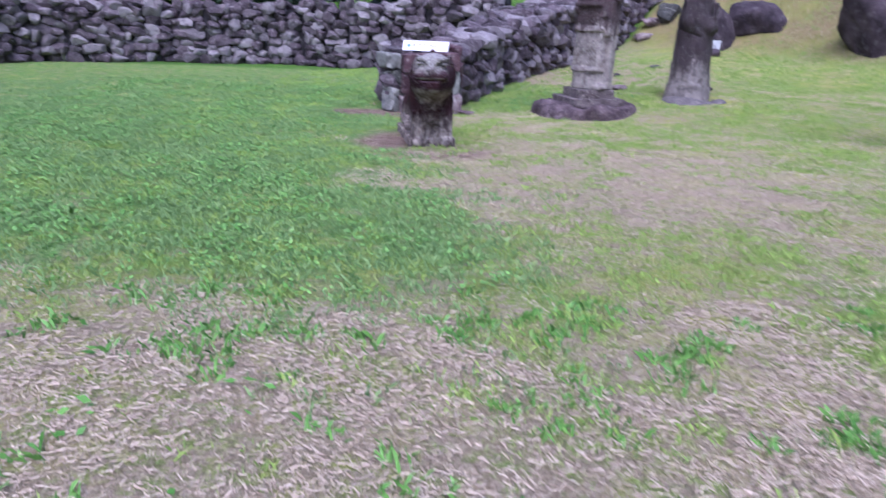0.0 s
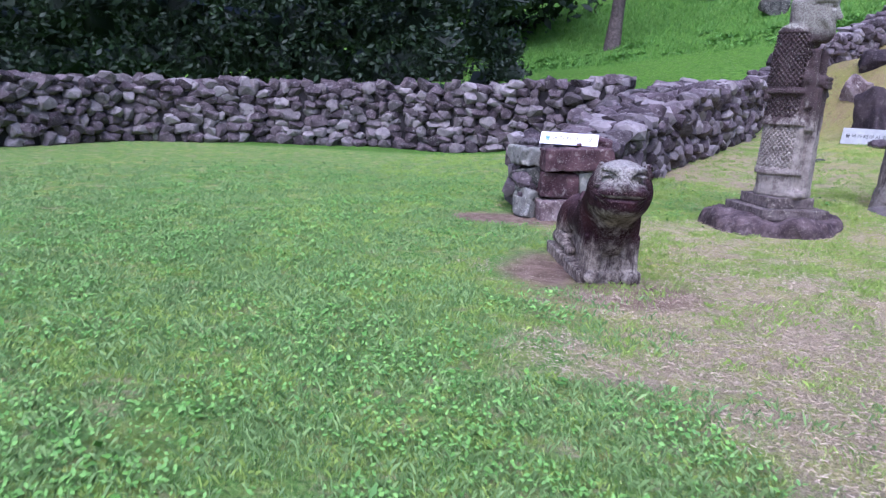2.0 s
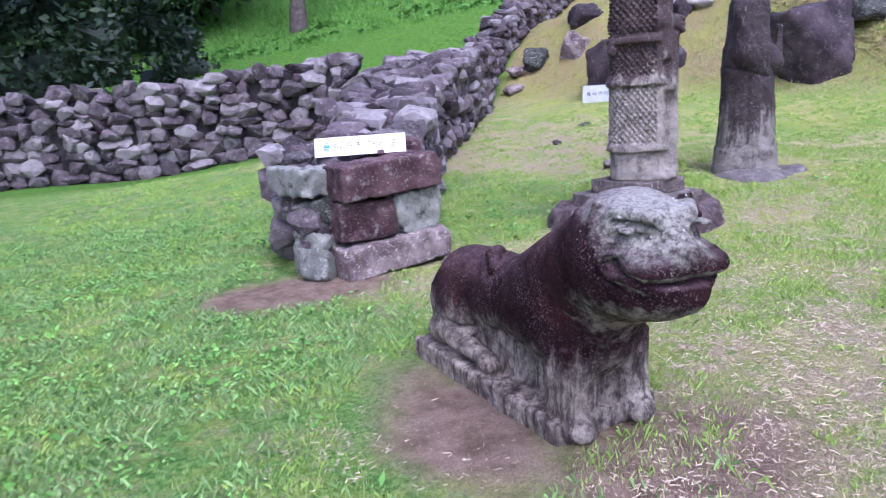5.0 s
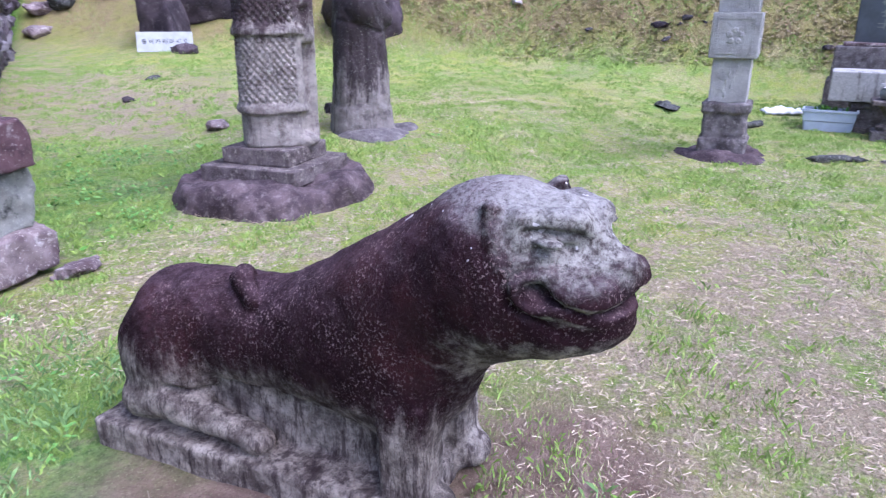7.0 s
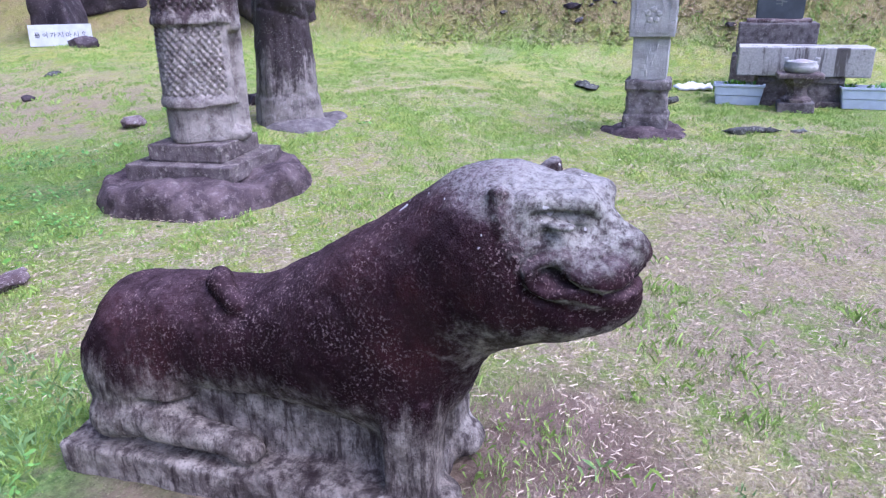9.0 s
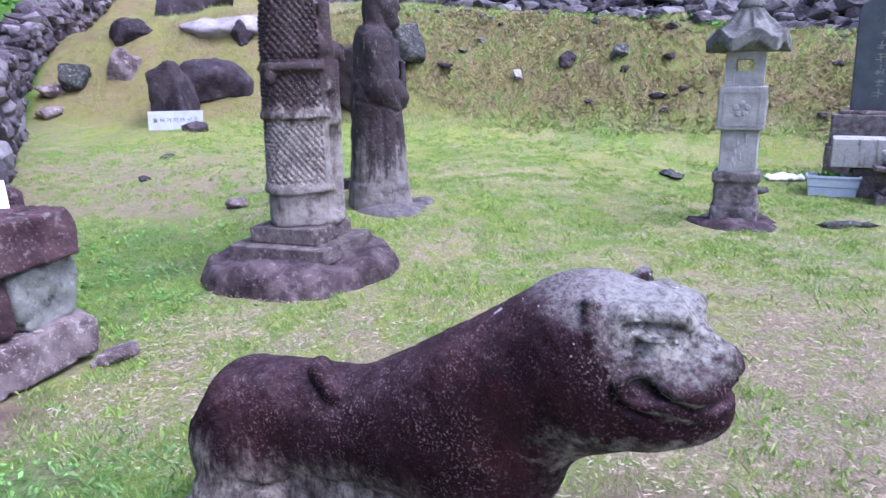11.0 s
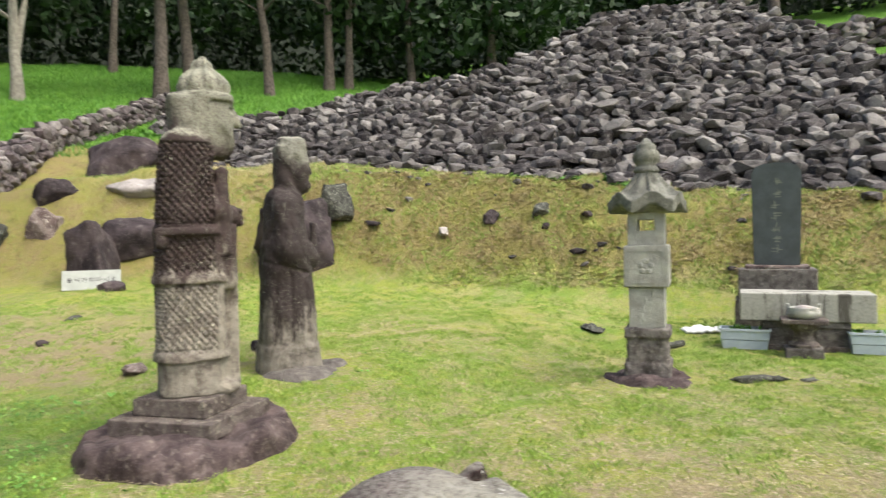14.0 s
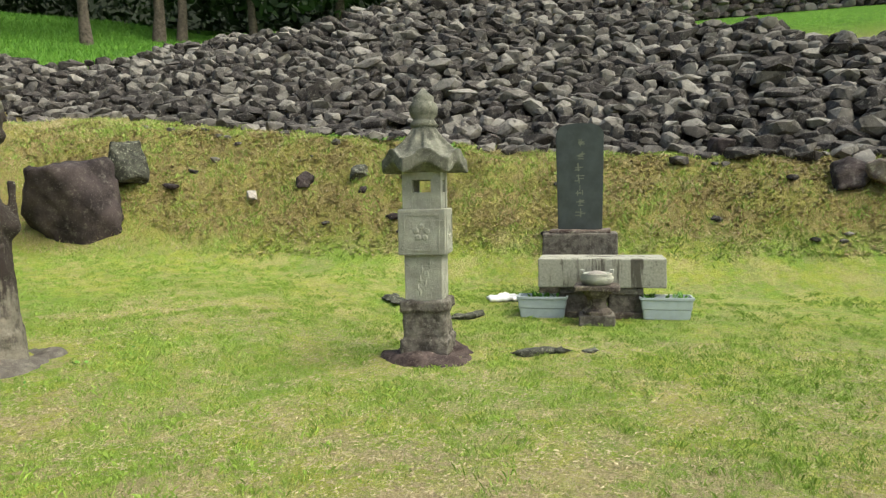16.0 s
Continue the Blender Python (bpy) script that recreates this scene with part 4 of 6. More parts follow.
def lion_field(p):
    q = list(p)
    trunk = sd_cap(q, (-0.925, 0, 0.405), (-0.35, 0, 0.42), 0.185, 0.187)
    trunk = smin(trunk, sd_cap(q, (-0.80, -0.02, 0.46), (-0.2, -0.02, 0.44), 0.13, 0.16), 0.05)
    trunk = np.maximum(trunk, (0.295 + 0.025 * (q[0] + 0.7)) - q[2] - 2.2 * np.clip(-0.72 - q[0], 0, 1))
    d = smin(trunk, sd_ell(q, (-0.12, 0, 0.45), (0.26, 0.225, 0.26)), 0.06)
    d = smin(d, sd_cap(q, (-0.28, 0, 0.50), (0.18, -0.03, 0.755), 0.205, 0.235), 0.12)
    d = smin(d, sd_ell(q, (0.225, -0.045, 0.775), (0.225, 0.228, 0.222)), 0.06)
    d = smin(d, sd_ell(q, (0.365, -0.08, 0.755), (0.165, 0.175, 0.135)), 0.05)
    d = smin(d, sd_ell(q, (0.33, -0.07, 0.685), (0.205, 0.165, 0.095)), 0.05)
    d = smin(d, sd_ell(q, (0.475, -0.095, 0.70), (0.075, 0.095, 0.05)), 0.04)
    k = max(1, int(np.searchsorted(q[0][:, 0, 0], 0.12)))
    d[k:] = lion_face([v[k:] for v in q], d[k:])
    for sy in (-1, 1):
        # straight flat-faced foreleg, folded haunch with its long foot
        d = smin(d, sd_cap(q, (-0.04, sy * 0.13, 0.50), (-0.02, sy * 0.145, 0.30), 0.10, 0.085), 0.04)
        d = smin(d, sd_box(q, (-0.015, sy * 0.148, 0.20), (0.072, 0.076, 0.20), 0.025), 0.02)
        d = smin(d, sd_ell(q, (0.045, sy * 0.150, 0.055), (0.075, 0.075, 0.06)), 0.02)
        d = smin(d, sd_ell(q, (-0.915, sy * 0.11, 0.31), (0.205, 0.115, 0.20)), 0.03)
        d = smin(d, sd_cap(q, (-1.0, sy * 0.165, 0.17), (-0.80, sy * 0.185, 0.20), 0.075, 0.06), 0.025)
        d = smin(d, sd_cap(q, (-0.82, sy * 0.185, 0.180), (-0.55, sy * 0.185, 0.145), 0.060, 0.042), 0.012)
        d = smin(d, sd_ell(q, (-0.53, sy * 0.19, 0.135), (0.06, 0.05, 0.042)), 0.015)
        d = d + 0.012 * ridge(off_line(q[0], q[2], (-0.86, 0.255), (-0.56, 0.215)), 0.014) * (np.abs(q[1]) > 0.05)
        # shallow fold of the shoulder
        d = d + 0.003 * ridge(off_line(q[0], q[2], (-0.20, 0.66), (-0.02, 0.40)), 0.03) * (np.abs(q[1]) > 0.05)
    d = smin(d, sd_box(q, (-0.10, 0, 0.24), (0.10, 0.12, 0.24), 0.03), 0.02)
    d = np.minimum(d, sd_box(q, (-0.48, 0, 0.20), (0.46, 0.118, 0.20), 0.02) + 0.004 * rough_field(q, 45, 5.0))
    # tail curled on the back
    d = smin(d, sd_cap(q, (-0.645, -0.03, 0.612), (-0.62, -0.075, 0.615), 0.034, 0.036), 0.010)
    d = smin(d, sd_cap(q, (-0.62, -0.075, 0.615), (-0.545, -0.125, 0.572), 0.036, 0.027), 0.008)
    d = smin(d, sd_box(q, (-0.56, 0, 0.025), (0.60, 0.258, 0.07), 0.016) + 0.006 * rough_field(q, 17, 3.0), 0.010)
    return d + 0.003 * rough_field(q, 13) + 0.002 * rough_field(q, 37, 2.0) + 0.0018 * rough_field(q, 90, 1.0)


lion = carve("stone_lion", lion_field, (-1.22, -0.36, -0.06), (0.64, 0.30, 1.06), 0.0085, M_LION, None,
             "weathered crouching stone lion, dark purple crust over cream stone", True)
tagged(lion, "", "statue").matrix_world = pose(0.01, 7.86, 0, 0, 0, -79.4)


# ---- warrior and official statues ----
def scales(p, size):
    """Rows of overlapping scales as shallow relief, round an upright body."""
    ang = np.arctan2(p[1], p[0]) * 0.30
    u, w = ang / size, p[2] / size
    a, b = np.abs((u + w) % 2 - 1), np.abs((u - w) % 2 - 1)
    return np.minimum(np.minimum(a, 1 - a), np.minimum(b, 1 - b))


def warrior_field(p):
    d = sd_post(p, 0.0, 0.50, 0.235, 0.235, 0.23, 0.23, power=3.2)
    d = np.minimum(d, sd_post(p, 0.27, 0.86, 0.252, 0.252, 0.238, 0.24, power=3.2, r=0.015))
    d = np.minimum(d, sd_post(p, 0.82, 1.24, 0.25, 0.25, 0.235, 0.24, power=3.2, r=0.015))
    for z, w in ((0.285, 0.264), (0.845, 0.262)):
        d = smin(d, sd_post(p, z - 0.025, z + 0.025, w, w, w - 0.004, w - 0.004, power=3.2, r=0.01), 0.008)
    d = smin(d, sd_post(p, 1.15, 1.90, 0.225, 0.23, 0.17, 0.20, power=2.6, r=0.10), 0.03)
    for sy in (-1, 1):
        # armoured upper arm, round at the shoulder, with a rolled hem
        arm = sd_post(p, 1.17, 1.93, 0.225, 0.115, 0.165, 0.10, cx=-0.02, cy=sy * 0.165, power=2.5, r=0.13)
        d = smin(d, arm, 0.012)
        d = smin(d, sd_post(p, 1.165, 1.215, 0.228, 0.120, 0.226, 0.118, cx=-0.02, cy=sy * 0.165, power=2.5, r=0.01), 0.01)
        d = smin(d, sd_cap(p, (0.16, sy * 0.17, 1.34), (0.31, sy * 0.05, 1.30), 0.075, 0.06), 0.03)
        d = smin(d, sd_cap(p, (0.24, sy * 0.12, 1.62), (0.24, sy * 0.15, 1.05), 0.045, 0.05), 0.04)
    relief = np.clip(0.26 - scales(p, 0.060), 0, 0.26) * 0.10
    armour = (p[0] < 0.17) & (((p[2] > 0.33) & (p[2] < 0.81)) | ((p[2] > 0.89) & (p[2] < 1.15)) | ((p[2] > 1.235) & (p[2] < 1.83)))
    d = d + np.where(armour, relief, 0)
    d = smin(d, sd_ell(p, (0.31, 0, 1.30), (0.07, 0.085, 0.09)), 0.02)
    for k in range(3):
        d = np.minimum(d, sd_cap(p, (0.37, -0.07, 1.25 + 0.045 * k), (0.37, 0.07, 1.25 + 0.045 * k), 0.022, 0.022))
    d = smin(d, sd_box(p, (0.25, 0, 0.62), (0.09, 0.085, 0.62), 0.02), 0.02)
    d = smin(d, sd_box(p, (0.27, 0, 1.00), (0.06, 0.15, 0.24), 0.03), 0.02)
    # head under a helmet with neck guard, leaning forward
    h = [p[0] - 0.08, p[1], p[2] - 0.035]
    d = smin(d, sd_ell(h, (0.10, 0, 2.00), (0.175, 0.165, 0.25)), 0.03)
    d = smin(d, sd_ell(h, (0.17, 0, 1.82), (0.10, 0.115, 0.12)), 0.04)
    d = smin(d, sd_cap(h, (0.25, 0, 2.07), (0.295, 0, 1.96), 0.02, 0.034), 0.02)
    for sy in (-1, 1):
        d = smax(d, -sd_ell(h, (0.26, sy * 0.075, 2.06), (0.035, 0.045, 0.020)), 0.02)
        d = smin(d, sd_box(h, (0.03, sy * 0.155, 1.97), (0.055, 0.028, 0.15), 0.02), 0.02)
        d = smin(d, sd_cap(h, (0.18, sy * 0.12, 1.93), (0.22, sy * 0.08, 1.86), 0.035, 0.03), 0.03)
    d = smax(d, -sd_cap(h, (0.278, -0.05, 1.885), (0.278, 0.05, 1.885), 0.012, 0.012), 0.012)
    d = smin(d, sd_post(h, 1.74, 2.16, 0.13, 0.20, 0.15, 0.175, cx=-0.06, r=0.05), 0.03)
    d = smin(d, sd_post(h, 2.11, 2.17, 0.205, 0.19, 0.20, 0.182, cx=0.06, r=0.02), 0.012)
    d = smin(d, sd_ell(h, (0.055, 0, 2.21), (0.185, 0.172, 0.15)), 0.015)
    d = smin(d, sd_cap(h, (0.05, 0, 2.31), (0.045, 0, 2.36), 0.115, 0.075), 0.015)
    d = smin(d, sd_cap(h, (0.05, 0, 2.40), (0.05, 0, 2.43), 0.045, 0.03), 0.015)
    d = smin(d, sd_post(h, 1.70, 2.08, 0.165, 0.18, 0.15, 0.165, cx=0.03, power=2.4, r=0.05), 0.05)
    crown = np.clip((h[2] - 2.18) / 0.05, 0, 1)
    d = d - 0.012 * crown * np.cos(9 * np.arctan2(h[1], h[0] - 0.05)) * np.clip((np.hypot(h[1], h[0] - 0.05) - 0.02) / 0.05, 0, 1)
    # folds of the robe below the hem, and the boots
    d = smin(d, sd_cap(p, (-0.20, -0.16, 0.05), (0.0, -0.235, 0.28), 0.016, 0.014), 0.03)
    d = smin(d, sd_cap(p, (0.0, -0.235, 0.28), (0.18, -0.18, 0.36), 0.014, 0.014), 0.03)
    for sy in (-1, 1):
        d = smin(d, sd_ell(p, (0.22, sy * 0.13, 0.04), (0.11, 0.075, 0.06)), 0.03)
    d = smin(d, sd_ell(p, (-0.19, -0.225, 1.12), (0.045, 0.04, 0.05)), 0.02)
    return d + 0.005 * rough_field(p, 12) + 0.0025 * rough_field(p, 33, 3.0)


def official_field(p):
    d = sd_post(p, 0.0, 1.25, 0.30, 0.315, 0.225, 0.265, power=2.8)
    d = smin(d, sd_post(p, 0.0, 0.27, 0.325, 0.335, 0.295, 0.31, power=2.8, r=0.02), 0.012)
    d = smin(d, sd_post(p, 0.90, 1.80, 0.245, 0.29, 0.17, 0.235, cx=-0.01, power=2.4, r=0.15), 0.05)
    for sy in (-1, 1):
        # wide sleeves that meet before the chest
        d = smin(d, sd_cap(p, (-0.03, sy * 0.19, 1.60), (0.0, sy * 0.225, 1.20), 0.125, 0.15), 0.03)
        d = smin(d, sd_cap(p, (0.02, sy * 0.23, 1.16), (0.21, sy * 0.06, 1.10), 0.13, 0.11), 0.04)
        d = smin(d, sd_cap(p, (0.10, sy * 0.20, 1.06), (0.18, sy * 0.11, 0.96), 0.075, 0.04), 0.03)
        d = d + 0.014 * ridge(off_line(p[0], p[2], (-0.22, 1.08), (0.16, 0.97)), 0.018) * (sy * p[1] > 0.1)
        d = d + 0.010 * ridge(off_line(p[0], p[2], (0.0, 1.42), (0.14, 1.12)), 0.022) * (sy * p[1] > 0.1)
    d = smin(d, sd_box(p, (0.27, 0, 1.28), (0.03, 0.05, 0.18), 0.015), 0.03)
    # head under a soft cap with a neck cloth
    d = smin(d, sd_ell(p, (0.10, 0, 1.98), (0.155, 0.145, 0.21)), 0.03)
    d = smin(d, sd_cap(p, (0.23, 0, 2.02), (0.262, 0, 1.95), 0.02, 0.028), 0.02)
    d = smin(d, sd_ell(p, (0.16, 0, 1.82), (0.10, 0.10, 0.08)), 0.03)
    for sy in (-1, 1):
        d = smax(d, -sd_ell(p, (0.245, sy * 0.065, 2.03), (0.03, 0.035, 0.018)), 0.015)
    d = smin(d, sd_post(p, 2.06, 2.30, 0.155, 0.15, 0.135, 0.135, cx=0.07, power=2.5, r=0.06), 0.02)
    d = smin(d, sd_post(p, 1.74, 2.22, 0.105, 0.155, 0.115, 0.145, cx=0.005, power=2.5, r=0.05), 0.02)
    for x in (-0.17, 0.0, 0.16):
        d = d + 0.010 * ridge(off_line(p[0], p[2], (x, 0.32), (x * 0.8, 0.95)), 0.02)
    return d + 0.010 * rough_field(p, 11, 1.0) + 0.005 * rough_field(p, 31, 4.0) + 0.003 * rough_field(p, 70, 2.0)


def figure_base(name, at, rz, steps, top):
    """Square plinth of two stone steps."""
    base = empty(name, pose(at[0], at[1], 0, 0, 0, rz), "two-stepped square stone plinth with mossy edges under a statue", "plinth")
    for k, (w, z, h) in enumerate(steps):
        part("step", block(w, w, h, (0, 0, z), 0.012, 0.006, 3, k), M_STEP, base, "", False)


def ground_rock(name, at, rx, ry, tall, material, label, seed, rz=0, step=0.022):
    f = lambda p: smax(sd_ell(p, (0, 0, -0.05), (rx * 1.05, ry * 1.05, tall * 3.2)), p[2] - tall + 0.015 * rough_field(p, 5, seed), 0.035) + 0.045 * rough_field(p, 5.5, seed) + 0.014 * rough_field(p, 13, seed + 2) + 0.012 * rough_field(p, 31, seed) + 0.006 * rough_field(p, 70, seed)
    ob = carve(name, f, (-rx - 0.2, -ry - 0.2, -0.12), (rx + 0.2, ry + 0.2, tall + 0.12), step, material, None, label)
    ob.matrix_world = pose(at[0], at[1], gz(*at) - 0.02, 0, 0, rz)
    return tagged(ob, "", "rock")


ground_rock("base_rock", (2.22, 10.90), 0.76, 0.70, 0.145, M_BASE, "flat uneven brown rock carrying the warrior's plinth", 2.0, 10)
figure_base("plinth", (2.27, 10.94), 14, ((0.82, 0.165, 0.125), (0.58, 0.29, 0.125)), 0.41)
warrior = carve("stone_warrior", warrior_field, (-0.40, -0.40, -0.02), (0.50, 0.40, 2.54), 0.0115, M_GENERAL, None,
                "tall weathered stone warrior in scale armour holding a sword", True)
tagged(warrior, "", "statue").matrix_world = pose(2.27, 10.94, 0.41, 0, 0, -38)
ground_rock("footing_stone", (3.98, 11.38), 0.52, 0.44, 0.045, M_FOOTING, "flat grey stone footing level with the grass", 5.0, 30)
official = carve("stone_official", official_field, (-0.42, -0.48, -0.02), (0.48, 0.48, 2.45), 0.014, M_OFFICIAL, None,
                 "dark weathered stone official with folded sleeves and square cap", True)
tagged(official, "", "statue").matrix_world = pose(3.92, 11.45, gz(3.92, 11.45) - 0.01, 0, 0, -40)


# ---- the stone lantern ----
def prism(sides, rings, at=(0, 0, 0), spin=0.0):
    """A turned or many-sided solid from rings of (radius, z)."""
    bm = bmesh.new()
    loops = []
    for r, z in rings:
        loops.append([bm.verts.new((r * math.cos(spin + 2 * math.pi * k / sides) + at[0], r * math.sin(spin + 2 * math.pi * k / sides) + at[1], z + at[2])) for k in range(sides)])
    for a, b in zip(loops, loops[1:]):
        for k in range(sides):
            bm.faces.new((a[k], a[(k + 1) % sides], b[(k + 1) % sides], b[k]))
    bm.faces.new(loops[0][::-1])
    bm.faces.new(loops[-1])
    return bm


def lantern_roof_field(p):
    """Six-sided roof with upturned corners."""
    ang = np.arctan2(p[1], p[0])
    r = np.hypot(p[0], p[1])
    k = (ang + math.pi / 6) % (math.pi / 3) - math.pi / 6
    hexr = r * np.cos(k)
    corner = 1 - np.cos(3 * (ang + math.pi / 6)) ** 2
    lift = 0.10 * np.clip(r / 0.36, 0, 1) ** 3 * corner
    z = p[2] - lift
    t = np.clip((z - 0.13) / 0.31, 0, 1)
    edge = 0.35 - 0.265 * t ** 0.6
    d = smax(hexr - edge, smax(-z, z - 0.44, 0.02), 0.02)
    ridge = sd_cap([r, k * r, z], (0.30, 0.0, 0.14), (0.09, 0.0, 0.42), 0.018, 0.018)
    return smin(d * 0.8, ridge, 0.02) + 0.006 * rough_field(p, 14) + 0.003 * rough_field(p, 40)


def stone_lantern(at, rz):
    z0 = gz(*at) + 0.055
    lan = empty("stone_lantern", pose(at[0], at[1], z0, 0, 0, rz), "tall granite stone lantern with a six-sided roof and carved panels", "stone lantern")
    base = carve("base_block", lambda p: smin(sd_box(p, (0, 0, 0.22), (0.20, 0.20, 0.24), 0.03), smin(sd_box(p, (0, 0, 0.44), (0.222, 0.222, 0.05), 0.02), sd_box(p, (0, 0, 0.06), (0.225, 0.225, 0.08), 0.02), 0.01), 0.015) + 0.012 * rough_field(p, 19, 1.0) + 0.006 * rough_field(p, 50), (-0.28, -0.28, -0.06), (0.28, 0.28, 0.54), 0.014, M_LBASE, lan, "dark weathered carved base")
    part("shaft", block(0.35, 0.35, 0.43, (0, 0, 0.485), 0.012, 0.004, 2), M_LANTERN, lan)
    part("panel_block", block(0.435, 0.435, 0.42, (0, 0, 0.91), 0.012, 0.003, 2), M_LANTERN, lan)
    for sx in (-1, 1):
        for sy in (-1, 1):
            part("post", block(0.095, 0.095, 0.335, (sx * 0.132, sy * 0.132, 1.328), 0.006), M_LANTERN, lan)
    for k in range(4):
        c, s = math.cos(k * math.pi / 2), math.sin(k * math.pi / 2)
        bar = block(0.05, 0.17, 0.07, (0.15, 0, 1.59), 0.004)
        bmesh.ops.rotate(bar, verts=bar.verts, cent=(0, 0, 0), matrix=Matrix.Rotation(k * math.pi / 2, 3, "Z"))
        part("lintel", bar, M_LANTERN, lan)
        sill = block(0.05, 0.17, 0.15, (0.15, 0, 1.329), 0.004)
        bmesh.ops.rotate(sill, verts=sill.verts, cent=(0, 0, 0), matrix=Matrix.Rotation(k * math.pi / 2, 3, "Z"))
        part("sill", sill, M_LANTERN, lan)
    # carved frames and flowers on the faces
    for k in range(4):
        face = Matrix.Rotation(k * math.pi / 2, 4, "Z")
        bm = bmesh.new()
        for x, z, w, h in ((0, 0.955, 0.33, 0.012), (0, 1.275, 0.33, 0.012), (-0.16, 1.115, 0.012, 0.32), (0.16, 1.115, 0.012, 0.32)):
            b = bmesh.ops.create_cube(bm, size=1.0)["verts"]
            for v in b:
                v.co = Vector((v.co.x * w + x, v.co.y * 0.012 - 0.218, v.co.z * h + z))
        f = part("panel_frame", bm, M_LANTERN, lan)
        f.matrix_basis = face
        bm = bmesh.new()
        for j in range(5):
            a = 2 * math.pi * j / 5 + 0.3
            b = bmesh.ops.create_icosphere(bm, subdivisions=1, radius=1.0)["verts"]
            for v in b:
                v.co = Vector((v.co.x * 0.035 + 0.055 * math.cos(a), v.co.y * 0.014 - 0.216, v.co.z * 0.035 + 1.115 + 0.055 * math.sin(a)))
        f = part("flower_relief", bm, M_LANTERN, lan)
        f.matrix_basis = face
        bm = bmesh.new()
        for j in range(7):
            b = bmesh.ops.create_icosphere(bm, subdivisions=1, radius=1.0)["verts"]
            side = (-1) ** j * 0.03 * (j > 0)
            for v in b:
                v.co = Vector((v.co.x * 0.014 + side - 0.03 + 0.01 * j, v.co.y * 0.010 - 0.173, v.co.z * 0.04 + 0.57 + 0.042 * j))
        f = part("leaf_relief", bm, M_LANTERN, lan)
        f.matrix_basis = face
    roof = carve("roof", lantern_roof_field, (-0.46, -0.46, -0.03), (0.46, 0.46, 0.5), 0.0125, M_LROOF, lan, "dark mossy six-sided roof")
    roof.matrix_basis = pose(0, 0, 1.655, 0, 0, 12)
    part("finial", prism(16, ((0.10, 0), (0.135, 0.03), (0.11, 0.07), (0.095, 0.09), (0.13, 0.13), (0.135, 0.19), (0.12, 0.23), (0.095, 0.25), (0.10, 0.29), (0.05, 0.33), (0.015, 0.37)), (0, 0, 2.06)), M_LROOF, lan, "", True)


LAN = (5.94, 8.38)
ground_rock("base_rock", LAN, 0.48, 0.44, 0.075, M_BASE, "flat cracked rock under the stone lantern", 8.0, 40, 0.022)
stone_lantern(LAN, 8)


# ---- stele, altar and planters ----
def stele(at, rz):
    z0 = gz(*at) - 0.04
    st = empty("stele", pose(at[0], at[1], z0, 0, 0, rz), "dark slate memorial stele on a pale-edged stone block", "stele")
    part("foot_block", block(0.62, 1.06, 0.52, (0, 0, 0), 0.02, 0.015, 3, 2), M_LBASE, st)
    part("base_block", block(0.56, 0.98, 0.42, (0, 0, 0.52), 0.03, 0.012, 3, 3), M_LBASE, st)
    part("ledge", block(0.44, 0.80, 0.05, (0, 0, 0.935), 0.02, 0.012, 3, 5), M_PALE, st, "row of pale weathered stone petals")
    top = 0.975
    bm = bmesh.new()
    ring = [(-0.29, 0.0), (0.29, 0.0), (0.315, 1.28), (0.27, 1.37), (0.17, 1.41), (0.0, 1.425), (-0.17, 1.41), (-0.27, 1.37), (-0.315, 1.28)]
    a = [bm.verts.new((-0.10, y, z + top)) for y, z in ring]
    b = [bm.verts.new((0.10, y, z + top)) for y, z in ring]
    bm.faces.new(a[::-1]), bm.faces.new(b)
    for k in range(len(ring)):
        bm.faces.new((a[k], a[(k + 1) % len(ring)], b[(k + 1) % len(ring)], b[k]))
    bmesh.ops.recalc_face_normals(bm, faces=bm.faces)
    bmesh.ops.bevel(bm, geom=list(bm.edges), offset=0.012, segments=2, affect="EDGES")
    slab = part("slab", bm, M_STELE, st)
    # one column of worn, unreadable carved signs
    rng = np.random.default_rng(3)
    for k in range(7):
        bm = bmesh.new()
        for j in range(6):
            w, h = ((0.07, 0.012) if rng.random() > 0.45 else (0.012, 0.07))
            c = bmesh.ops.create_cube(bm, size=1.0)["verts"]
            oy, oz = rng.uniform(-0.04, 0.04), rng.uniform(-0.045, 0.045)
            for v in c:
                v.co = Vector((v.co.x * 0.006 - 0.102, v.co.y * w + oy, v.co.z * h + oz + top + 1.15 - 0.155 * k))
        part("carved_sign", bm, M_CARVED, slab)


stele((9.32, 7.33), 4)


def altar(at, rz):
    z0 = gz(*at)
    al = empty("altar_table", pose(at[0], at[1], z0, 0, 0, rz), "granite offering table with dark water stains on a block base", "altar")
    part("table_slab", block(0.62, 1.47, 0.34, (0, 0, 0.36), 0.015, 0.006, 3, 1), M_ALTAR, al)
    part("foot", block(0.50, 0.40, 0.38, (0, -0.28, -0.01), 0.03, 0.02, 3, 2), M_LBASE, al)
    part("foot", block(0.50, 0.40, 0.38, (0, 0.30, -0.01), 0.03, 0.02, 3, 3), M_LBASE, al)
    for sy in (-1, 1):
        part("foot_plate", block(0.56, 0.44, 0.07, (-0.01, sy * 0.29, -0.01), 0.015, 0.012, 3, 8), M_STEP, al)
    part("sill_block", block(0.52, 0.96, 0.08, (-0.01, 0.0, 0.28), 0.015, 0.01, 3, 4), M_LBASE, al)


altar((8.38, 6.98), 5)


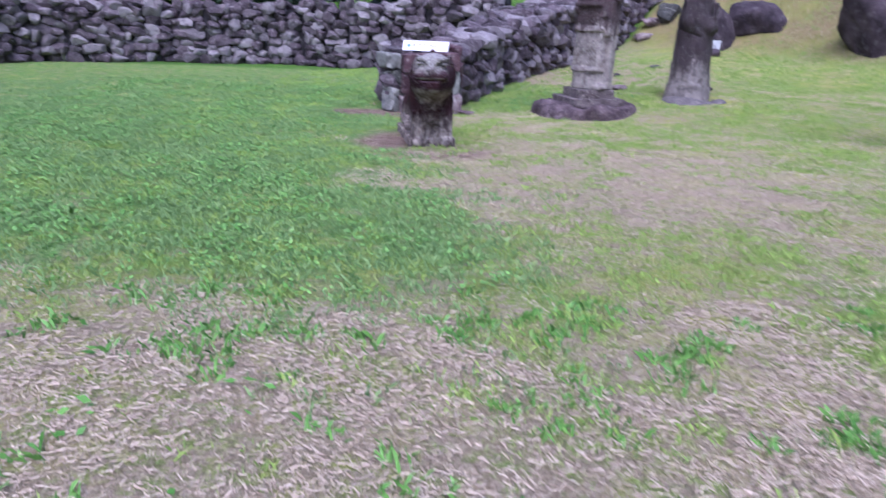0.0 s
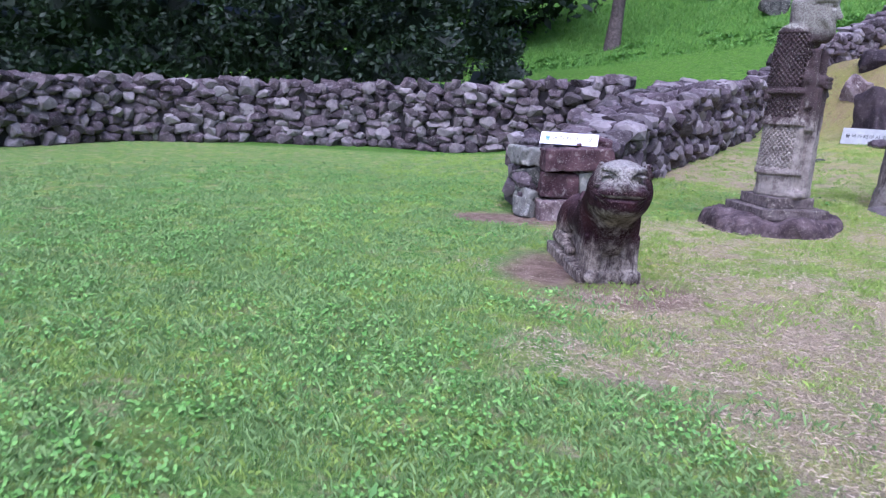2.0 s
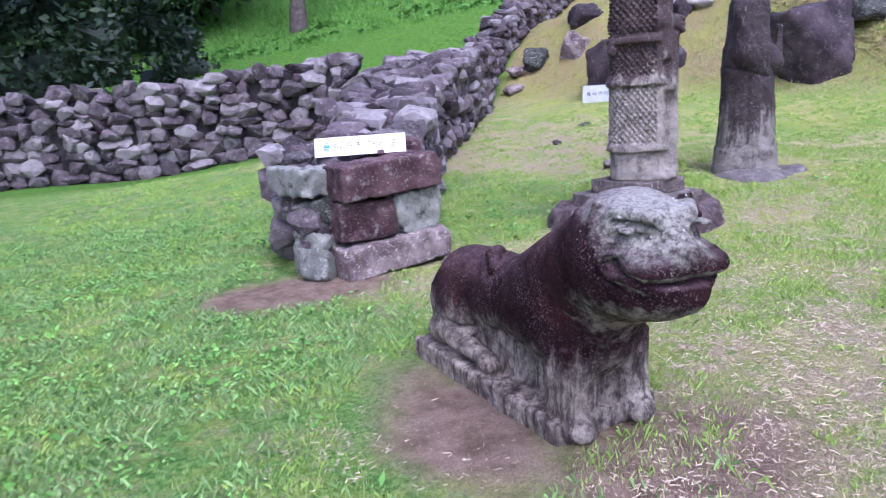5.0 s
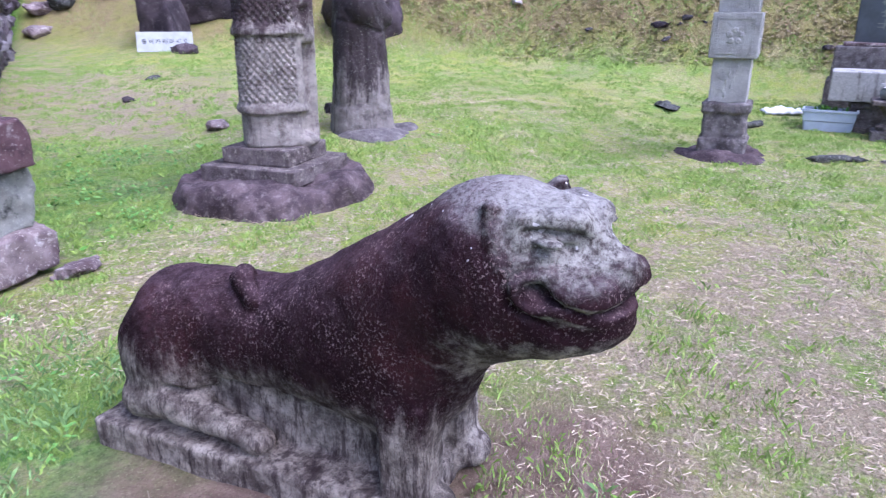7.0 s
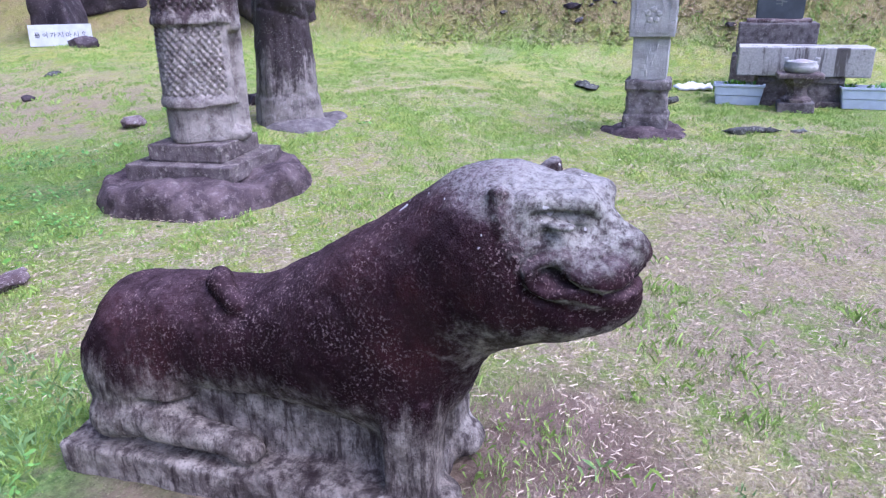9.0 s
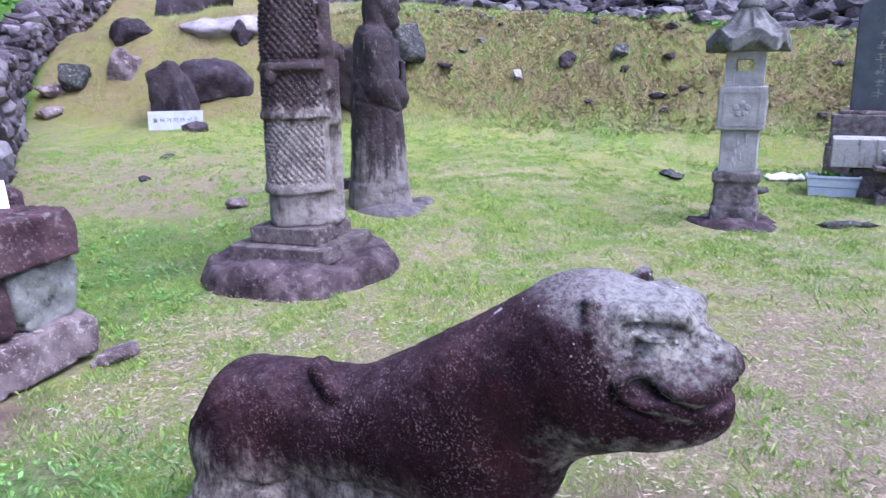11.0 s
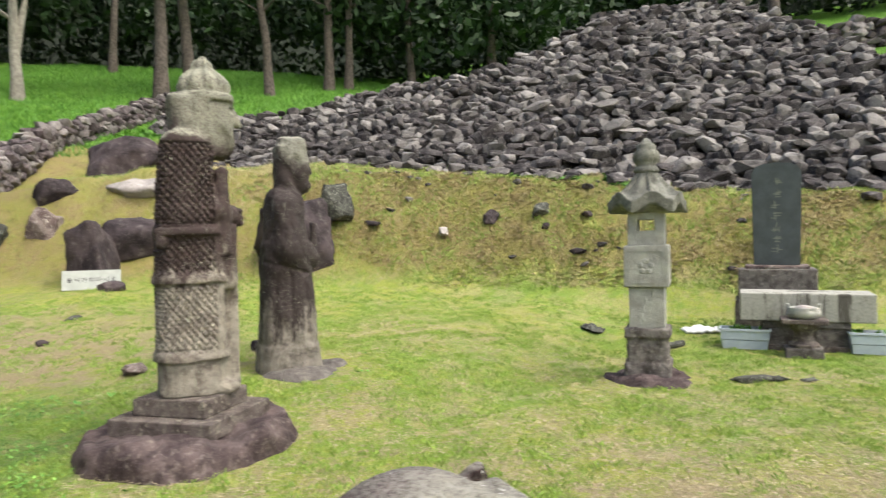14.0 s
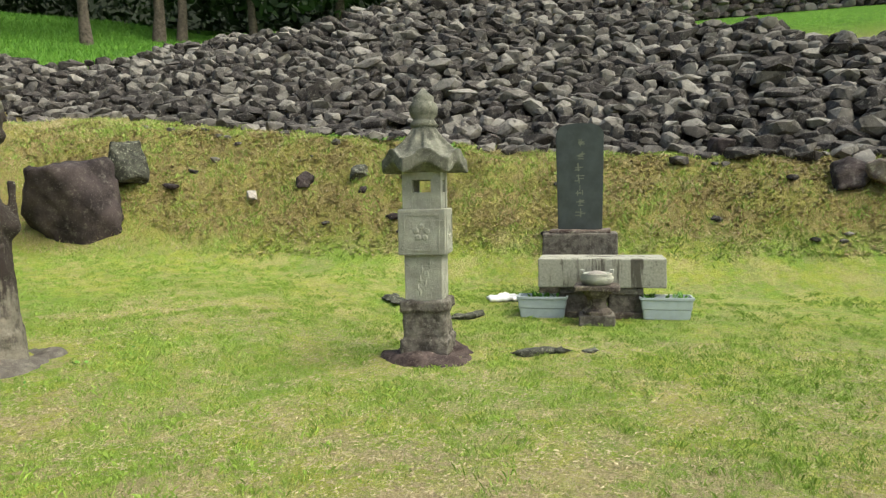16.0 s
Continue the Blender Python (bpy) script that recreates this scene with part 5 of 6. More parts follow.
def incense_stand(at, rz):
    z0 = gz(*at)
    st = empty("incense_stand", pose(at[0], at[1], z0, 0, 0, rz), "small carved stone incense stand before the altar", "incense stand")
    part("foot_block", block(0.34, 0.40, 0.13, (0, 0, -0.01), 0.02, 0.012, 3, 6), M_LBASE, st)
    part("pedestal", prism(8, ((0.17, 0.11), (0.175, 0.15), (0.125, 0.19), (0.11, 0.25), (0.12, 0.30), (0.165, 0.35), (0.175, 0.40)), (0, 0, 0), 0.39), M_STEP, st, "waisted carved pedestal")
    part("shelf", block(0.40, 0.50, 0.055, (0, 0, 0.395), 0.015, 0.012, 3, 7), M_STEP, st)
    part("bowl", prism(20, ((0.10, 0.44), (0.155, 0.46), (0.185, 0.50), (0.185, 0.54), (0.165, 0.56), (0.175, 0.58), (0.15, 0.585), (0.13, 0.565))), M_LANTERN, st, "pale granite bowl", True)
    part("ash", prism(12, ((0.12, 0.55), (0.12, 0.575), (0.05, 0.605))), M_SLAB, st, "heap of pale ash", True)
    for sy in (-1, 1):
        part("bowl_ear", block(0.05, 0.05, 0.06, (0, sy * 0.165, 0.565), 0.012), M_LANTERN, st)


incense_stand((7.80, 6.98), 5)


def flat_sheet(name, at, size, material, label, rz, seed, category):
    """A crumpled sheet lying on the ground."""
    bm = bmesh.new()
    bmesh.ops.create_grid(bm, x_segments=14, y_segments=12, size=0.5)
    for v in bm.verts:
        w = noise.noise(v.co * 5 + Vector((seed, 0, 0)))
        v.co = Vector((v.co.x * size[0] * (1 + 0.12 * w), v.co.y * size[1] * (1 - 0.15 * w), size[2] * (0.35 + abs(noise.noise(v.co * 4 + Vector((0, seed, 3)))))))
    ret = bmesh.ops.extrude_face_region(bm, geom=list(bm.faces))
    for v in ret["geom"]:
        if isinstance(v, bmesh.types.BMVert):
            v.co.z = max(0.0, v.co.z - size[2] * 0.4)
    bmesh.ops.recalc_face_normals(bm, faces=bm.faces)
    ob = part(name, bm, material, None, label, True)
    ob.matrix_world = pose(at[0], at[1], gz(*at), 0, 0, rz)
    return tagged(ob, "", category)


flat_sheet("plastic_sheet", (8.95, 8.30), (0.30, 0.46, 0.10), M_BAG, "crumpled white plastic sheet lying on the grass", 20, 3.0, "sheet")


def planter(at, rz):
    z0 = gz(*at)
    pl = empty("planter_box", pose(at[0], at[1], z0, 0, 0, rz), "grey-blue plastic trough planter with small shoots", "planter", "planters beside the altar")
    bm = bmesh.new()
    rings = [(0.11, 0.255, 0.0), (0.125, 0.27, 0.11), (0.13, 0.275, 0.12), (0.14, 0.285, 0.225), (0.155, 0.30, 0.23), (0.155, 0.30, 0.255), (0.135, 0.28, 0.255), (0.13, 0.275, 0.20)]
    loops = [[bm.verts.new((sx * a, sy * b, z)) for sx, sy in ((-1, -1), (1, -1), (1, 1), (-1, 1))] for a, b, z in rings]
    for a, b in zip(loops, loops[1:]):
        for k in range(4):
            bm.faces.new((a[k], a[(k + 1) % 4], b[(k + 1) % 4], b[k]))
    bm.faces.new(loops[0][::-1])
    bmesh.ops.bevel(bm, geom=[e for e in bm.edges if abs(e.verts[0].co.z - e.verts[1].co.z) > 0.01], offset=0.012, segments=2, affect="EDGES")
    part("trough", bm, M_PLANTER, pl)
    part("soil", block(0.25, 0.54, 0.02, (0, 0, 0.19), 0.004, 0.004, 3), M_SOIL, pl)
    rng = np.random.default_rng(int(at[1] * 100))
    for _ in range(9):
        vs, fs = [], []
        for j in range(4):
            a, h, l = rng.uniform(0, 6.3), rng.uniform(0.05, 0.11), rng.uniform(0.03, 0.06)
            c, s = math.cos(a), math.sin(a)
            n = len(vs)
            vs += [(0, 0, 0), (c * l - s * 0.014, s * l + c * 0.014, h * 0.7), (c * l * 1.6, s * l * 1.6, h), (c * l + s * 0.014, s * l - c * 0.014, h * 0.7)]
            fs.append((n, n + 1, n + 2, n + 3))
        o = link("shoot", vs, fs, M_LEAF_LIGHT, pl)
        o.matrix_basis = pose(rng.uniform(-0.08, 0.08), rng.uniform(-0.22, 0.22), 0.2)


planter((8.06, 7.64), 4)
planter((8.20, 6.23), 6)

# ---- rocks on the lawn, the bank and the mound ----
notice(pose(6.18, 17.78, gz(6.18, 17.78) + 0.0, 0, 0, -42), 0.92, 0.34, -14, "white notice plate with black Korean words leaning on a rock", 0.085, M_PLATE, False, 0.02)
STONES_AT = (
    # x, y, length, depth, height, turn, material, label
    (6.72, 18.45, 1.25, 0.9, 1.45, 30, M_BOULDER, "upright pointed purple rock behind the notice plate"),
    (7.75, 18.55, 1.7, 1.0, 1.05, -20, M_BOULDER, "broken purple rock set in the mound"),
    (8.75, 18.8, 0.5, 0.4, 0.7, 10, M_BOULDER, "small mossy upright rock on the mound"),
    (8.75, 19.3, 1.9, 1.0, 0.6, -40, M_SLAB, "broad pale flat slab lying on the mound"),
    (11.0, 23.0, 2.1, 1.6, 1.8, -45, M_BOULDER, "great dark squared boulder beside the wall"),
    (7.5, 20.8, 1.0, 0.6, 0.6, -30, M_BOULDER, "dark rock on the mound"),
    (6.95, 20.2, 0.6, 0.6, 1.0, 10, M_PALE, "pale upright rock on the mound"),
    (6.3, 20.9, 0.8, 0.5, 0.6, 40, M_GREY, "dark split rock by the wall's foot"),
    (5.95, 21.1, 0.9, 0.35, 0.3, 20, M_PALE, "low pale rock by the wall's foot"),
    (5.5, 20.6, 0.6, 0.4, 0.3, 0, M_PALE, "low pale rock on the grass"),
    (6.35, 17.5, 0.5, 0.25, 0.24, -42, M_BOULDER, "dark stone propping the notice plate"),
    (9.35, 15.85, 1.8, 1.3, 2.1, -35, M_BOULDER, "large dark boulder standing at the bank's foot"),
    (10.3, 15.7, 1.0, 0.8, 0.9, 20, M_GREY, "grey leaning rock behind the dark boulder"),
    (10.94, 13.46, 0.34, 0.24, 0.22, 10, M_SLAB, "small pale stone on the bank"),
    (11.44, 12.62, 0.52, 0.35, 0.30, 30, M_BOULDER, "dark stone on the bank"),
    (11.83, 11.7, 0.66, 0.4, 0.36, -10, M_GREY, "grey lichened stone on the bank"),
    (11.49, 11.49, 0.26, 0.2, 0.16, 0, M_BOULDER, "small dark stone on the bank"),
    (11.85, 10.76, 0.26, 0.2, 0.16, 30, M_BOULDER, "small dark stone on the bank"),
    (11.15, 10.76, 0.5, 0.2, 0.12, 70, M_BOULDER, "thin dark stone on the bank"),
    (10.5, 14.89, 0.5, 0.2, 0.12, 70, M_BOULDER, "thin dark stone on the bank"),
    (13.4, 5.3, 0.6, 0.5, 0.5, 0, M_BOULDER, "dark stone fallen from the cairn"),
    (12.29, 3.45, 0.85, 0.55, 0.6, 10, M_BOULDER, "brown rock on the bank"),
    (12.2, 2.9, 0.9, 0.55, 0.5, -20, M_PALE, "pale flat rock on the bank"),
    (8.28, 9.63, 0.55, 0.3, 0.10, 40, M_GREY, "flat grey stone in the grass"),
    (7.79, 8.50, 0.45, 0.22, 0.10, -60, M_GREY, "dark flat stone in the grass"),
    (6.2, 7.33, 0.16, 0.92, 0.07, 18, M_GREY, "long flat paving stone sunk in the grass"),
    (4.45, 12.3, 0.3, 0.2, 0.16, 0, M_BOULDER, "dark stone in the grass behind the statues"),
    (3.15, 12.75, 0.34, 0.24, 0.12, 20, M_PALE, "flat stone behind the warrior's rock"),
    (0.42, 10.55, 0.30, 0.2, 0.09, 30, M_PALE, "flat stone at the wall end's foot"),
    (3.6, 15.0, 0.16, 0.12, 0.10, 0, M_BOULDER, "small dark stone in the grass"),
    (4.6, 15.9, 0.3, 0.12, 0.08, 20, M_GREY, "small flat stone in the grass"),
    (8.74, 33.1, 1.5, 1.0, 1.0, 20, M_GREY, "brown squared rock on the hillside"),
    (8.0, 39.7, 1.8, 1.0, 0.6, 0, M_GREY, "low rock on the hillside"),
    (10.2, 39.0, 2.2, 0.8, 0.5, 10, M_GREY, "low rock on the hillside"),
    (12.6, 39.2, 1.6, 0.9, 0.6, 30, M_GREY, "low rock on the hillside"),
)
for k, (x, y, a, b, c, rz, mt, lab) in enumerate(STONES_AT):
    loose_stone("boulder" if max(a, b, c) > 0.7 else "stone", (x, y), (a, b, c), mt, lab, rz, (PEBBLE.uniform(-6, 6), PEBBLE.uniform(-6, 6)), k * 1.3, None, 0.68 if mt is M_SLAB and a > 1 else 0.36 if c > 1.9 else 0.3 if c > 1.3 and y < 20 else 0.42 if 17.9 < y < 21.5 or (10.4 < x < 12.5 and y < 15) else 0.22)


# ---- trees and woods ----
def leaf_cloud(rng, centre, radii, count, size):
    """Leaf quads scattered through an uneven oval."""
    d = rng.normal(size=(count, 3))
    d /= np.linalg.norm(d, axis=1)[:, None]
    r = rng.uniform(0.55, 1.08, (count, 1)) ** 0.7
    c = np.array(centre) + d * r * np.array(radii)
    a = rng.normal(size=(count, 3))
    a /= np.linalg.norm(a, axis=1)[:, None]
    b = np.cross(a, rng.normal(size=(count, 3)))
    b /= np.linalg.norm(b, axis=1)[:, None] + 1e-9
    s = size * rng.uniform(0.6, 1.3, (count, 1))
    return np.stack([c - a * s, c + b * s * 0.45, c + a * s, c - b * s * 0.45], 1).reshape(-1, 3)


def quads(n, o=0):
    return (np.arange(n * 4).reshape(-1, 4) + o).tolist()


def limb(bm, a, b, ra, rb, sides=8):
    a, b = Vector(a), Vector(b)
    q = (b - a).to_track_quat("Z", "Y")
    rings = []
    for p, r in ((a, ra), (b, rb)):
        rings.append([bm.verts.new(p + q @ Vector((r * math.cos(2 * math.pi * k / sides), r * math.sin(2 * math.pi * k / sides), 0))) for k in range(sides)])
    for k in range(sides):
        bm.faces.new((rings[0][k], rings[0][(k + 1) % sides], rings[1][(k + 1) % sides], rings[1][k]))


def tree(x, y, r, tall, lean, bark, label, seed, crown=True, fork=0.0, leaf=None):
    rng = np.random.default_rng(seed)
    z0 = gz(x, y) - 0.2
    tr = empty("tree", pose(x, y, z0), label, "tree", "trees at the wood's edge")
    bm = bmesh.new()
    p, n = Vector((0, 0, 0)), 7
    tips = []
    for k in range(n):
        q = p + Vector((lean[0] * tall / n + rng.normal(0, 0.07), lean[1] * tall / n + rng.normal(0, 0.07), tall / n))
        limb(bm, p, q, r * (1.25 if k == 0 else 1 - 0.09 * k), r * (1 - 0.09 * (k + 1)))
        p = q
        if k >= 2:
            for _ in range(2):
                a = rng.uniform(0, 6.3)
                e = q + Vector((math.cos(a) * tall * 0.14, math.sin(a) * tall * 0.14, tall * 0.09))
                limb(bm, q, e, r * 0.3, r * 0.08, 5)
                tips.append(e)
    if fork:
        limb(bm, (0, 0, fork), (0.35, -0.35, fork + 2.8), r * 0.7, r * 0.35)
    tips.append(p)
    part("trunk", bm, bark, tr, "", True)
    if crown:
        vs = [leaf_cloud(rng, t + Vector((0, 0, 0.4)), (1.5, 1.5, 0.9), 130, 0.2) for t in tips]
        link("crown", np.concatenate(vs).tolist(), quads(130 * len(tips)), leaf or M_LEAF, tr)
    return tr


TREES = (
    (15.8, 36.3, 0.26, 8, (0.02, 0.0), M_BARK_PALE, "slender pale-barked young tree on the grass slope", 2.2),
    (20.35, 33.0, 0.34, 11, (0.05, -0.02), M_BARK, "tall brown tree trunk at the wood's edge", 0),
    (22.6, 33.7, 0.32, 11, (-0.06, 0.02), M_BARK, "tall leaning brown tree trunk at the wood's edge", 0),
    (25.4, 31.1, 0.26, 10, (-0.03, 0.03), M_BARK, "tall thin dark tree trunk", 0),
    (29.6, 30.6, 0.30, 11, (0.0, 0.0), M_BARK, "dark barked tree behind the cairn", 0),
    (30.6, 30.0, 0.26, 11, (0.03, -0.02), M_BARK, "brown tree behind the cairn", 0),
    (33.5, 27.5, 0.24, 11, (0.0, 0.02), M_BARK, "dark thin tree in the wood", 0),
    (37.0, 24.0, 0.30, 11, (0.0, 0.0), M_BARK, "dark tree in the wood", 0),
    (28.9, 8.1, 0.26, 10, (0.0, 0.0), M_BARK, "brown tree trunk behind the cairn's top", 0),
    (2.44, 33.2, 0.30, 10, (0.05, 0.0), M_BARK, "brown tree on the grass slope by the stream", 0),
    (24.5, 42.0, 0.24, 11, (0.0, 0.0), M_BARK, "dark tree in the wood", 0),
    (18.0, 45.0, 0.28, 11, (0.02, 0.0), M_BARK, "dark tree in the wood", 0),
    (9.0, 47.0, 0.25, 11, (-0.04, 0.0), M_BARK, "pale thin tree in the wood", 0),
)
for k, (x, y, r, h, lean, bark, lab, fork) in enumerate(TREES):
    tree(x, y, r, h, lean, bark, lab, 40 + k, True, fork)


def woods(name, spots, label, seed, size, leaves, material):
    """A thicket of leafy clumps, too many to count."""
    rng = np.random.default_rng(seed)
    vs = []
    n = 0
    for c, rad in spots:
        vs.append(leaf_cloud(rng, c, rad, leaves, size))
        n += leaves
    tagged(link(name, np.concatenate(vs).tolist(), quads(n), material, None, label), "", "woods", "", "stuff")


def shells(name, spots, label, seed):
    """Dark hulls that close the gaps behind the outer leaves; their colour stands for shade."""
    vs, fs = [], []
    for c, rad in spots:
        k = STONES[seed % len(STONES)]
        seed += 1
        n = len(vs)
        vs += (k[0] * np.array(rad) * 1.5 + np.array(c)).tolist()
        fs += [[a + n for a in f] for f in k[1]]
    tagged(link(name, vs, fs, M_LEAF_SHADE, None, label), "", "woods", "", "stuff")


def far_spots():
    rng = np.random.default_rng(77)
    out = []
    for az in np.arange(-62, 100, 2.1):
        a = radians(az)
        edge = 47 if az > 4 else 30
        if az > 52:
            edge = 40
        if az > 72:
            edge = 50
        for layer in range(4):
            for row in range(4):
                d = edge + layer * 3.0 + rng.uniform(-1.5, 1.5)
                x, y = -1 + d * math.sin(a), 7 + d * math.cos(a)
                z = gz(x, y) + (3.6 if row == 0 and layer < 2 else 0.8) + row * 3.4 + rng.uniform(-0.8, 0.8)
                out.append(((x, y, z), (rng.uniform(1.6, 2.8), rng.uniform(1.6, 2.8), rng.uniform(1.2, 2.2))))
    return out


SPOTS = far_spots()
woods("far_woods", SPOTS, "dense dark green wood closing the hillside", 5, 0.34, 90, M_LEAF)


def left_spots():
    rng = np.random.default_rng(78)
    out = []
    for x in np.arange(-26, -1.0, 0.9):
        for row in range(9):
            y = 22.0 - 0.22 * row + (abs(x + 5) * -0.28 if x < -7 else 0) + rng.uniform(-0.5, 0.9) + (3.5 if x > -3.5 else 0)
            out.append(((x, y + 1.0, 1.9 + row * 1.3 + rng.uniform(-0.4, 0.4)), (rng.uniform(0.7, 1.3), rng.uniform(0.6, 1.1), rng.uniform(0.5, 1.0))))
    return out


LEFT = left_spots()
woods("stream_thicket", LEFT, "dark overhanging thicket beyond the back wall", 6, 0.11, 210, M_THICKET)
shells("thicket_shade", [((c[0], c[1] + 1.6, c[2]), r) for c, r in LEFT], "dark hulls standing in for the shade inside the thicket", 1)

# wooded slope that closes the view behind the trees, its shade put into the colour
vs, fs = [], []
for k, az in enumerate(np.arange(-100, 141, 8)):
    a = radians(az)
    for r, z in ((62, -2), (66, 30), (120, 60)):
        vs.append((-1 + r * math.sin(a), 7 + r * math.cos(a), z))
    if k:
        o = 3 * (k - 1)
        fs += [(o, o + 3, o + 4, o + 1), (o + 1, o + 4, o + 5, o + 2)]
tagged(link("backdrop", vs, fs, M_LEAF_SHADE, None, "dark wooded mountainside"), "", "backdrop", "", "structure")

# stream bed with pale stones beyond the wall
heap = Heap()
rng = np.random.default_rng(31)
stream = empty("stream_bed", Matrix.Identity(4), "rocky stream bed of grey boulders beyond the wall", "stream")
for _ in range(120):
    x, y = rng.uniform(-11, 0.5), rng.uniform(21, 28)
    s = rng.uniform(0.4, 1.1)
    heap.add((x, y, gz(x, y) + 0.1), (s, s * 0.9, s * 0.7), turn(rng.normal(0, 0.3), rng.normal(0, 0.3), rng.uniform(0, 6)), rng)
heap.lay(stream, M_WALL, (0, 20), 60, "boulder")

# right-hand far wall on the slope
dry_wall("wall_far", [(26.5, 9.0), (27.5, 3.0), (27.0, -4.0), (24.0, -9.0)], lambda f: 1.0, lambda f: 0.8, "far low dry stone wall on the green slope", (20, 5), 0, 0.42, 9)


# ---- grass, clover and weeds ----
def blades(name, count, area, tall, wide, material, keep, label, seed, lie=0.9):
    rng = np.random.default_rng(seed)
    x = rng.uniform(area[0], area[1], count)
    y = rng.uniform(area[2], area[3], count)
    ok = keep(x, y, rng)
    x, y = x[ok], y[ok]
    n = len(x)
    z = height(x, y)
    a, b = rng.uniform(0, 6.3, n), rng.uniform(0, 6.3, n)
    h, w = tall * rng.uniform(0.5, 1.3, n), wide * rng.uniform(0.6, 1.3, n)
    l = h * rng.uniform(0.2, lie, n)
    p0 = np.stack([x - np.cos(a) * w, y - np.sin(a) * w, z - 0.004], 1)
    p1 = np.stack([x + np.cos(a) * w, y + np.sin(a) * w, z - 0.004], 1)
    p2 = np.stack([x + np.cos(b) * l, y + np.sin(b) * l, z + h], 1)
    vs = np.stack([p0, p1, p2], 1).reshape(-1, 3)
    tagged(link(name, vs.tolist(), np.arange(3 * n).reshape(-1, 3).tolist(), material, None, label), "", "grass", "", "stuff")


def patchy(x, y, f, s):
    return np.sin(f * x + 1.7 * np.sin(f * 0.8 * y + s)) * np.sin(f * 1.1 * y + 1.3 * np.sin(f * 0.7 * x + s))


def clear_of_things(x, y):
    u, w = (x - 0.01) * 0.183 + (y - 7.86) * -0.983, (x - 0.01) * 0.983 + (y - 7.86) * 0.183
    lion_in = (u > -1.2) & (u < 0.1) & (np.abs(w) < 0.27)
    return ~lion_in & (np.hypot(x - 2.25, y - 10.92) > 0.76) & (np.hypot(x - 4.02, y - 11.42) > 0.6) & (np.hypot(x - 5.94, y - 8.38) > 0.52) & ~((np.abs(x + 0.24) < 0.75) & (np.abs(y - 11) < 0.5))


bare = lambda x, y: (np.hypot((x + 0.55) / 0.42, (y - 8.2) / 0.75) < 1) | (np.hypot((x + 0.9) / 0.75, (y - 10.4) / 0.4) < 0.9)
leafy = lambda x, y: ((x + 0.6 * patchy(x, y, 1.4, 0.3) < np.where(y > 5.8, -0.75, 0.35)) & (y + 0.5 * patchy(x, y, 1.2, 2.0) > 3.6)) | (np.hypot(x - 1.0, y - 12.4) < 1.4)
worn = lambda x, y: (np.hypot((x - 1.6) / 2.0, (y - 6.3) / 1.7) + 0.5 * patchy(x, y, 2.2, 0.7) < 1) | (np.hypot((x - 0.5) / 3.2, (y - 1.2) / 2.0) + 0.4 * patchy(x, y, 2.2, 0.7) < 1)
AREA = (-4.5, 8.0, 1.0, 13.0)
blades("lawn_grass", 330000, AREA, 0.027, 0.0028, M_BLADE, lambda x, y, r: clear_of_things(x, y) & ~bare(x, y) & (patchy(x, y, 2.6, 1.0) + 0.7 * patchy(x, y, 7.3, 2.0) + r.normal(0, 0.4, len(x)) - 0.9 * worn(x, y) > -0.3), "short green lawn grass", 1)
blades("dry_grass", 230000, AREA, 0.015, 0.0022, M_BLADE_DRY, lambda x, y, r: clear_of_things(x, y) & ~bare(x, y) & ~leafy(x, y) & (patchy(x, y, 2.6, 1.0) + 0.7 * patchy(x, y, 7.3, 2.0) + r.normal(0, 0.5, len(x)) - 0.9 * worn(x, y) < 0.0), "dry straw grass and litter in worn patches", 2, 4.0)


def clover(name, count, area, keep, label, seed, size, material):
    rng = np.random.default_rng(seed)
    x, y = rng.uniform(area[0], area[1], count), rng.uniform(area[2], area[3], count)
    ok = keep(x, y, rng)
    x, y = x[ok], y[ok]
    n = len(x)
    z = height(x, y) + rng.uniform(0.01, 0.06, n)
    a = rng.uniform(0, 6.3, n)
    s = size * rng.uniform(0.5, 1.3, n)
    t = rng.normal(0, 0.35, (n, 2))
    c, d = np.cos(a), np.sin(a)
    pts = []
    for u, w in ((-1, 0), (-0.1, 0.55), (1, 0), (-0.1, -0.55)):
        px, py = s * (u * c - w * d), s * (u * d + w * c)
        pts.append(np.stack([x + px, y + py, z + px * t[:, 0] + py * t[:, 1]], 1))
    vs = np.stack(pts, 1).reshape(-1, 3)
    tagged(link(name, vs.tolist(), quads(n), material, None, label), "", "weeds", "", "stuff")


clover("clover_patch", 150000, (-6, 2.5, 2.4, 14), lambda x, y, r: leafy(x, y) & clear_of_things(x, y) & ~bare(x, y) & (patchy(x, y, 3.3, 0.5) + 0.6 * patchy(x, y, 9.0, 1.5) + r.normal(0, 0.35, len(x)) > 0.15), "low clover and broad-leaved weeds", 3, 0.014, M_CLOVER)
clover("plantain_weeds", 22000, (-4, 5, 1.2, 13), lambda x, y, r: clear_of_things(x, y) & ~bare(x, y) & (patchy(x, y, 6.1, 2.5) + r.normal(0, 0.12, len(x)) > 0.72) & ((x < -0.4) | (y > 10.5)), "scattered broad-leaved weeds in the lawn", 4, 0.024, M_LEAF_LIGHT)
blades("bank_grass", 60000, (8, 14.5, 1.0, 21), 0.07, 0.006, M_BLADE_DRY, lambda x, y, r: (height(x, y) > 0.7) & (patchy(x, y, 1.8, 1.0) + r.normal(0, 0.4, len(x)) < 0.1), "long dry grass on the bank", 5, 2.0)
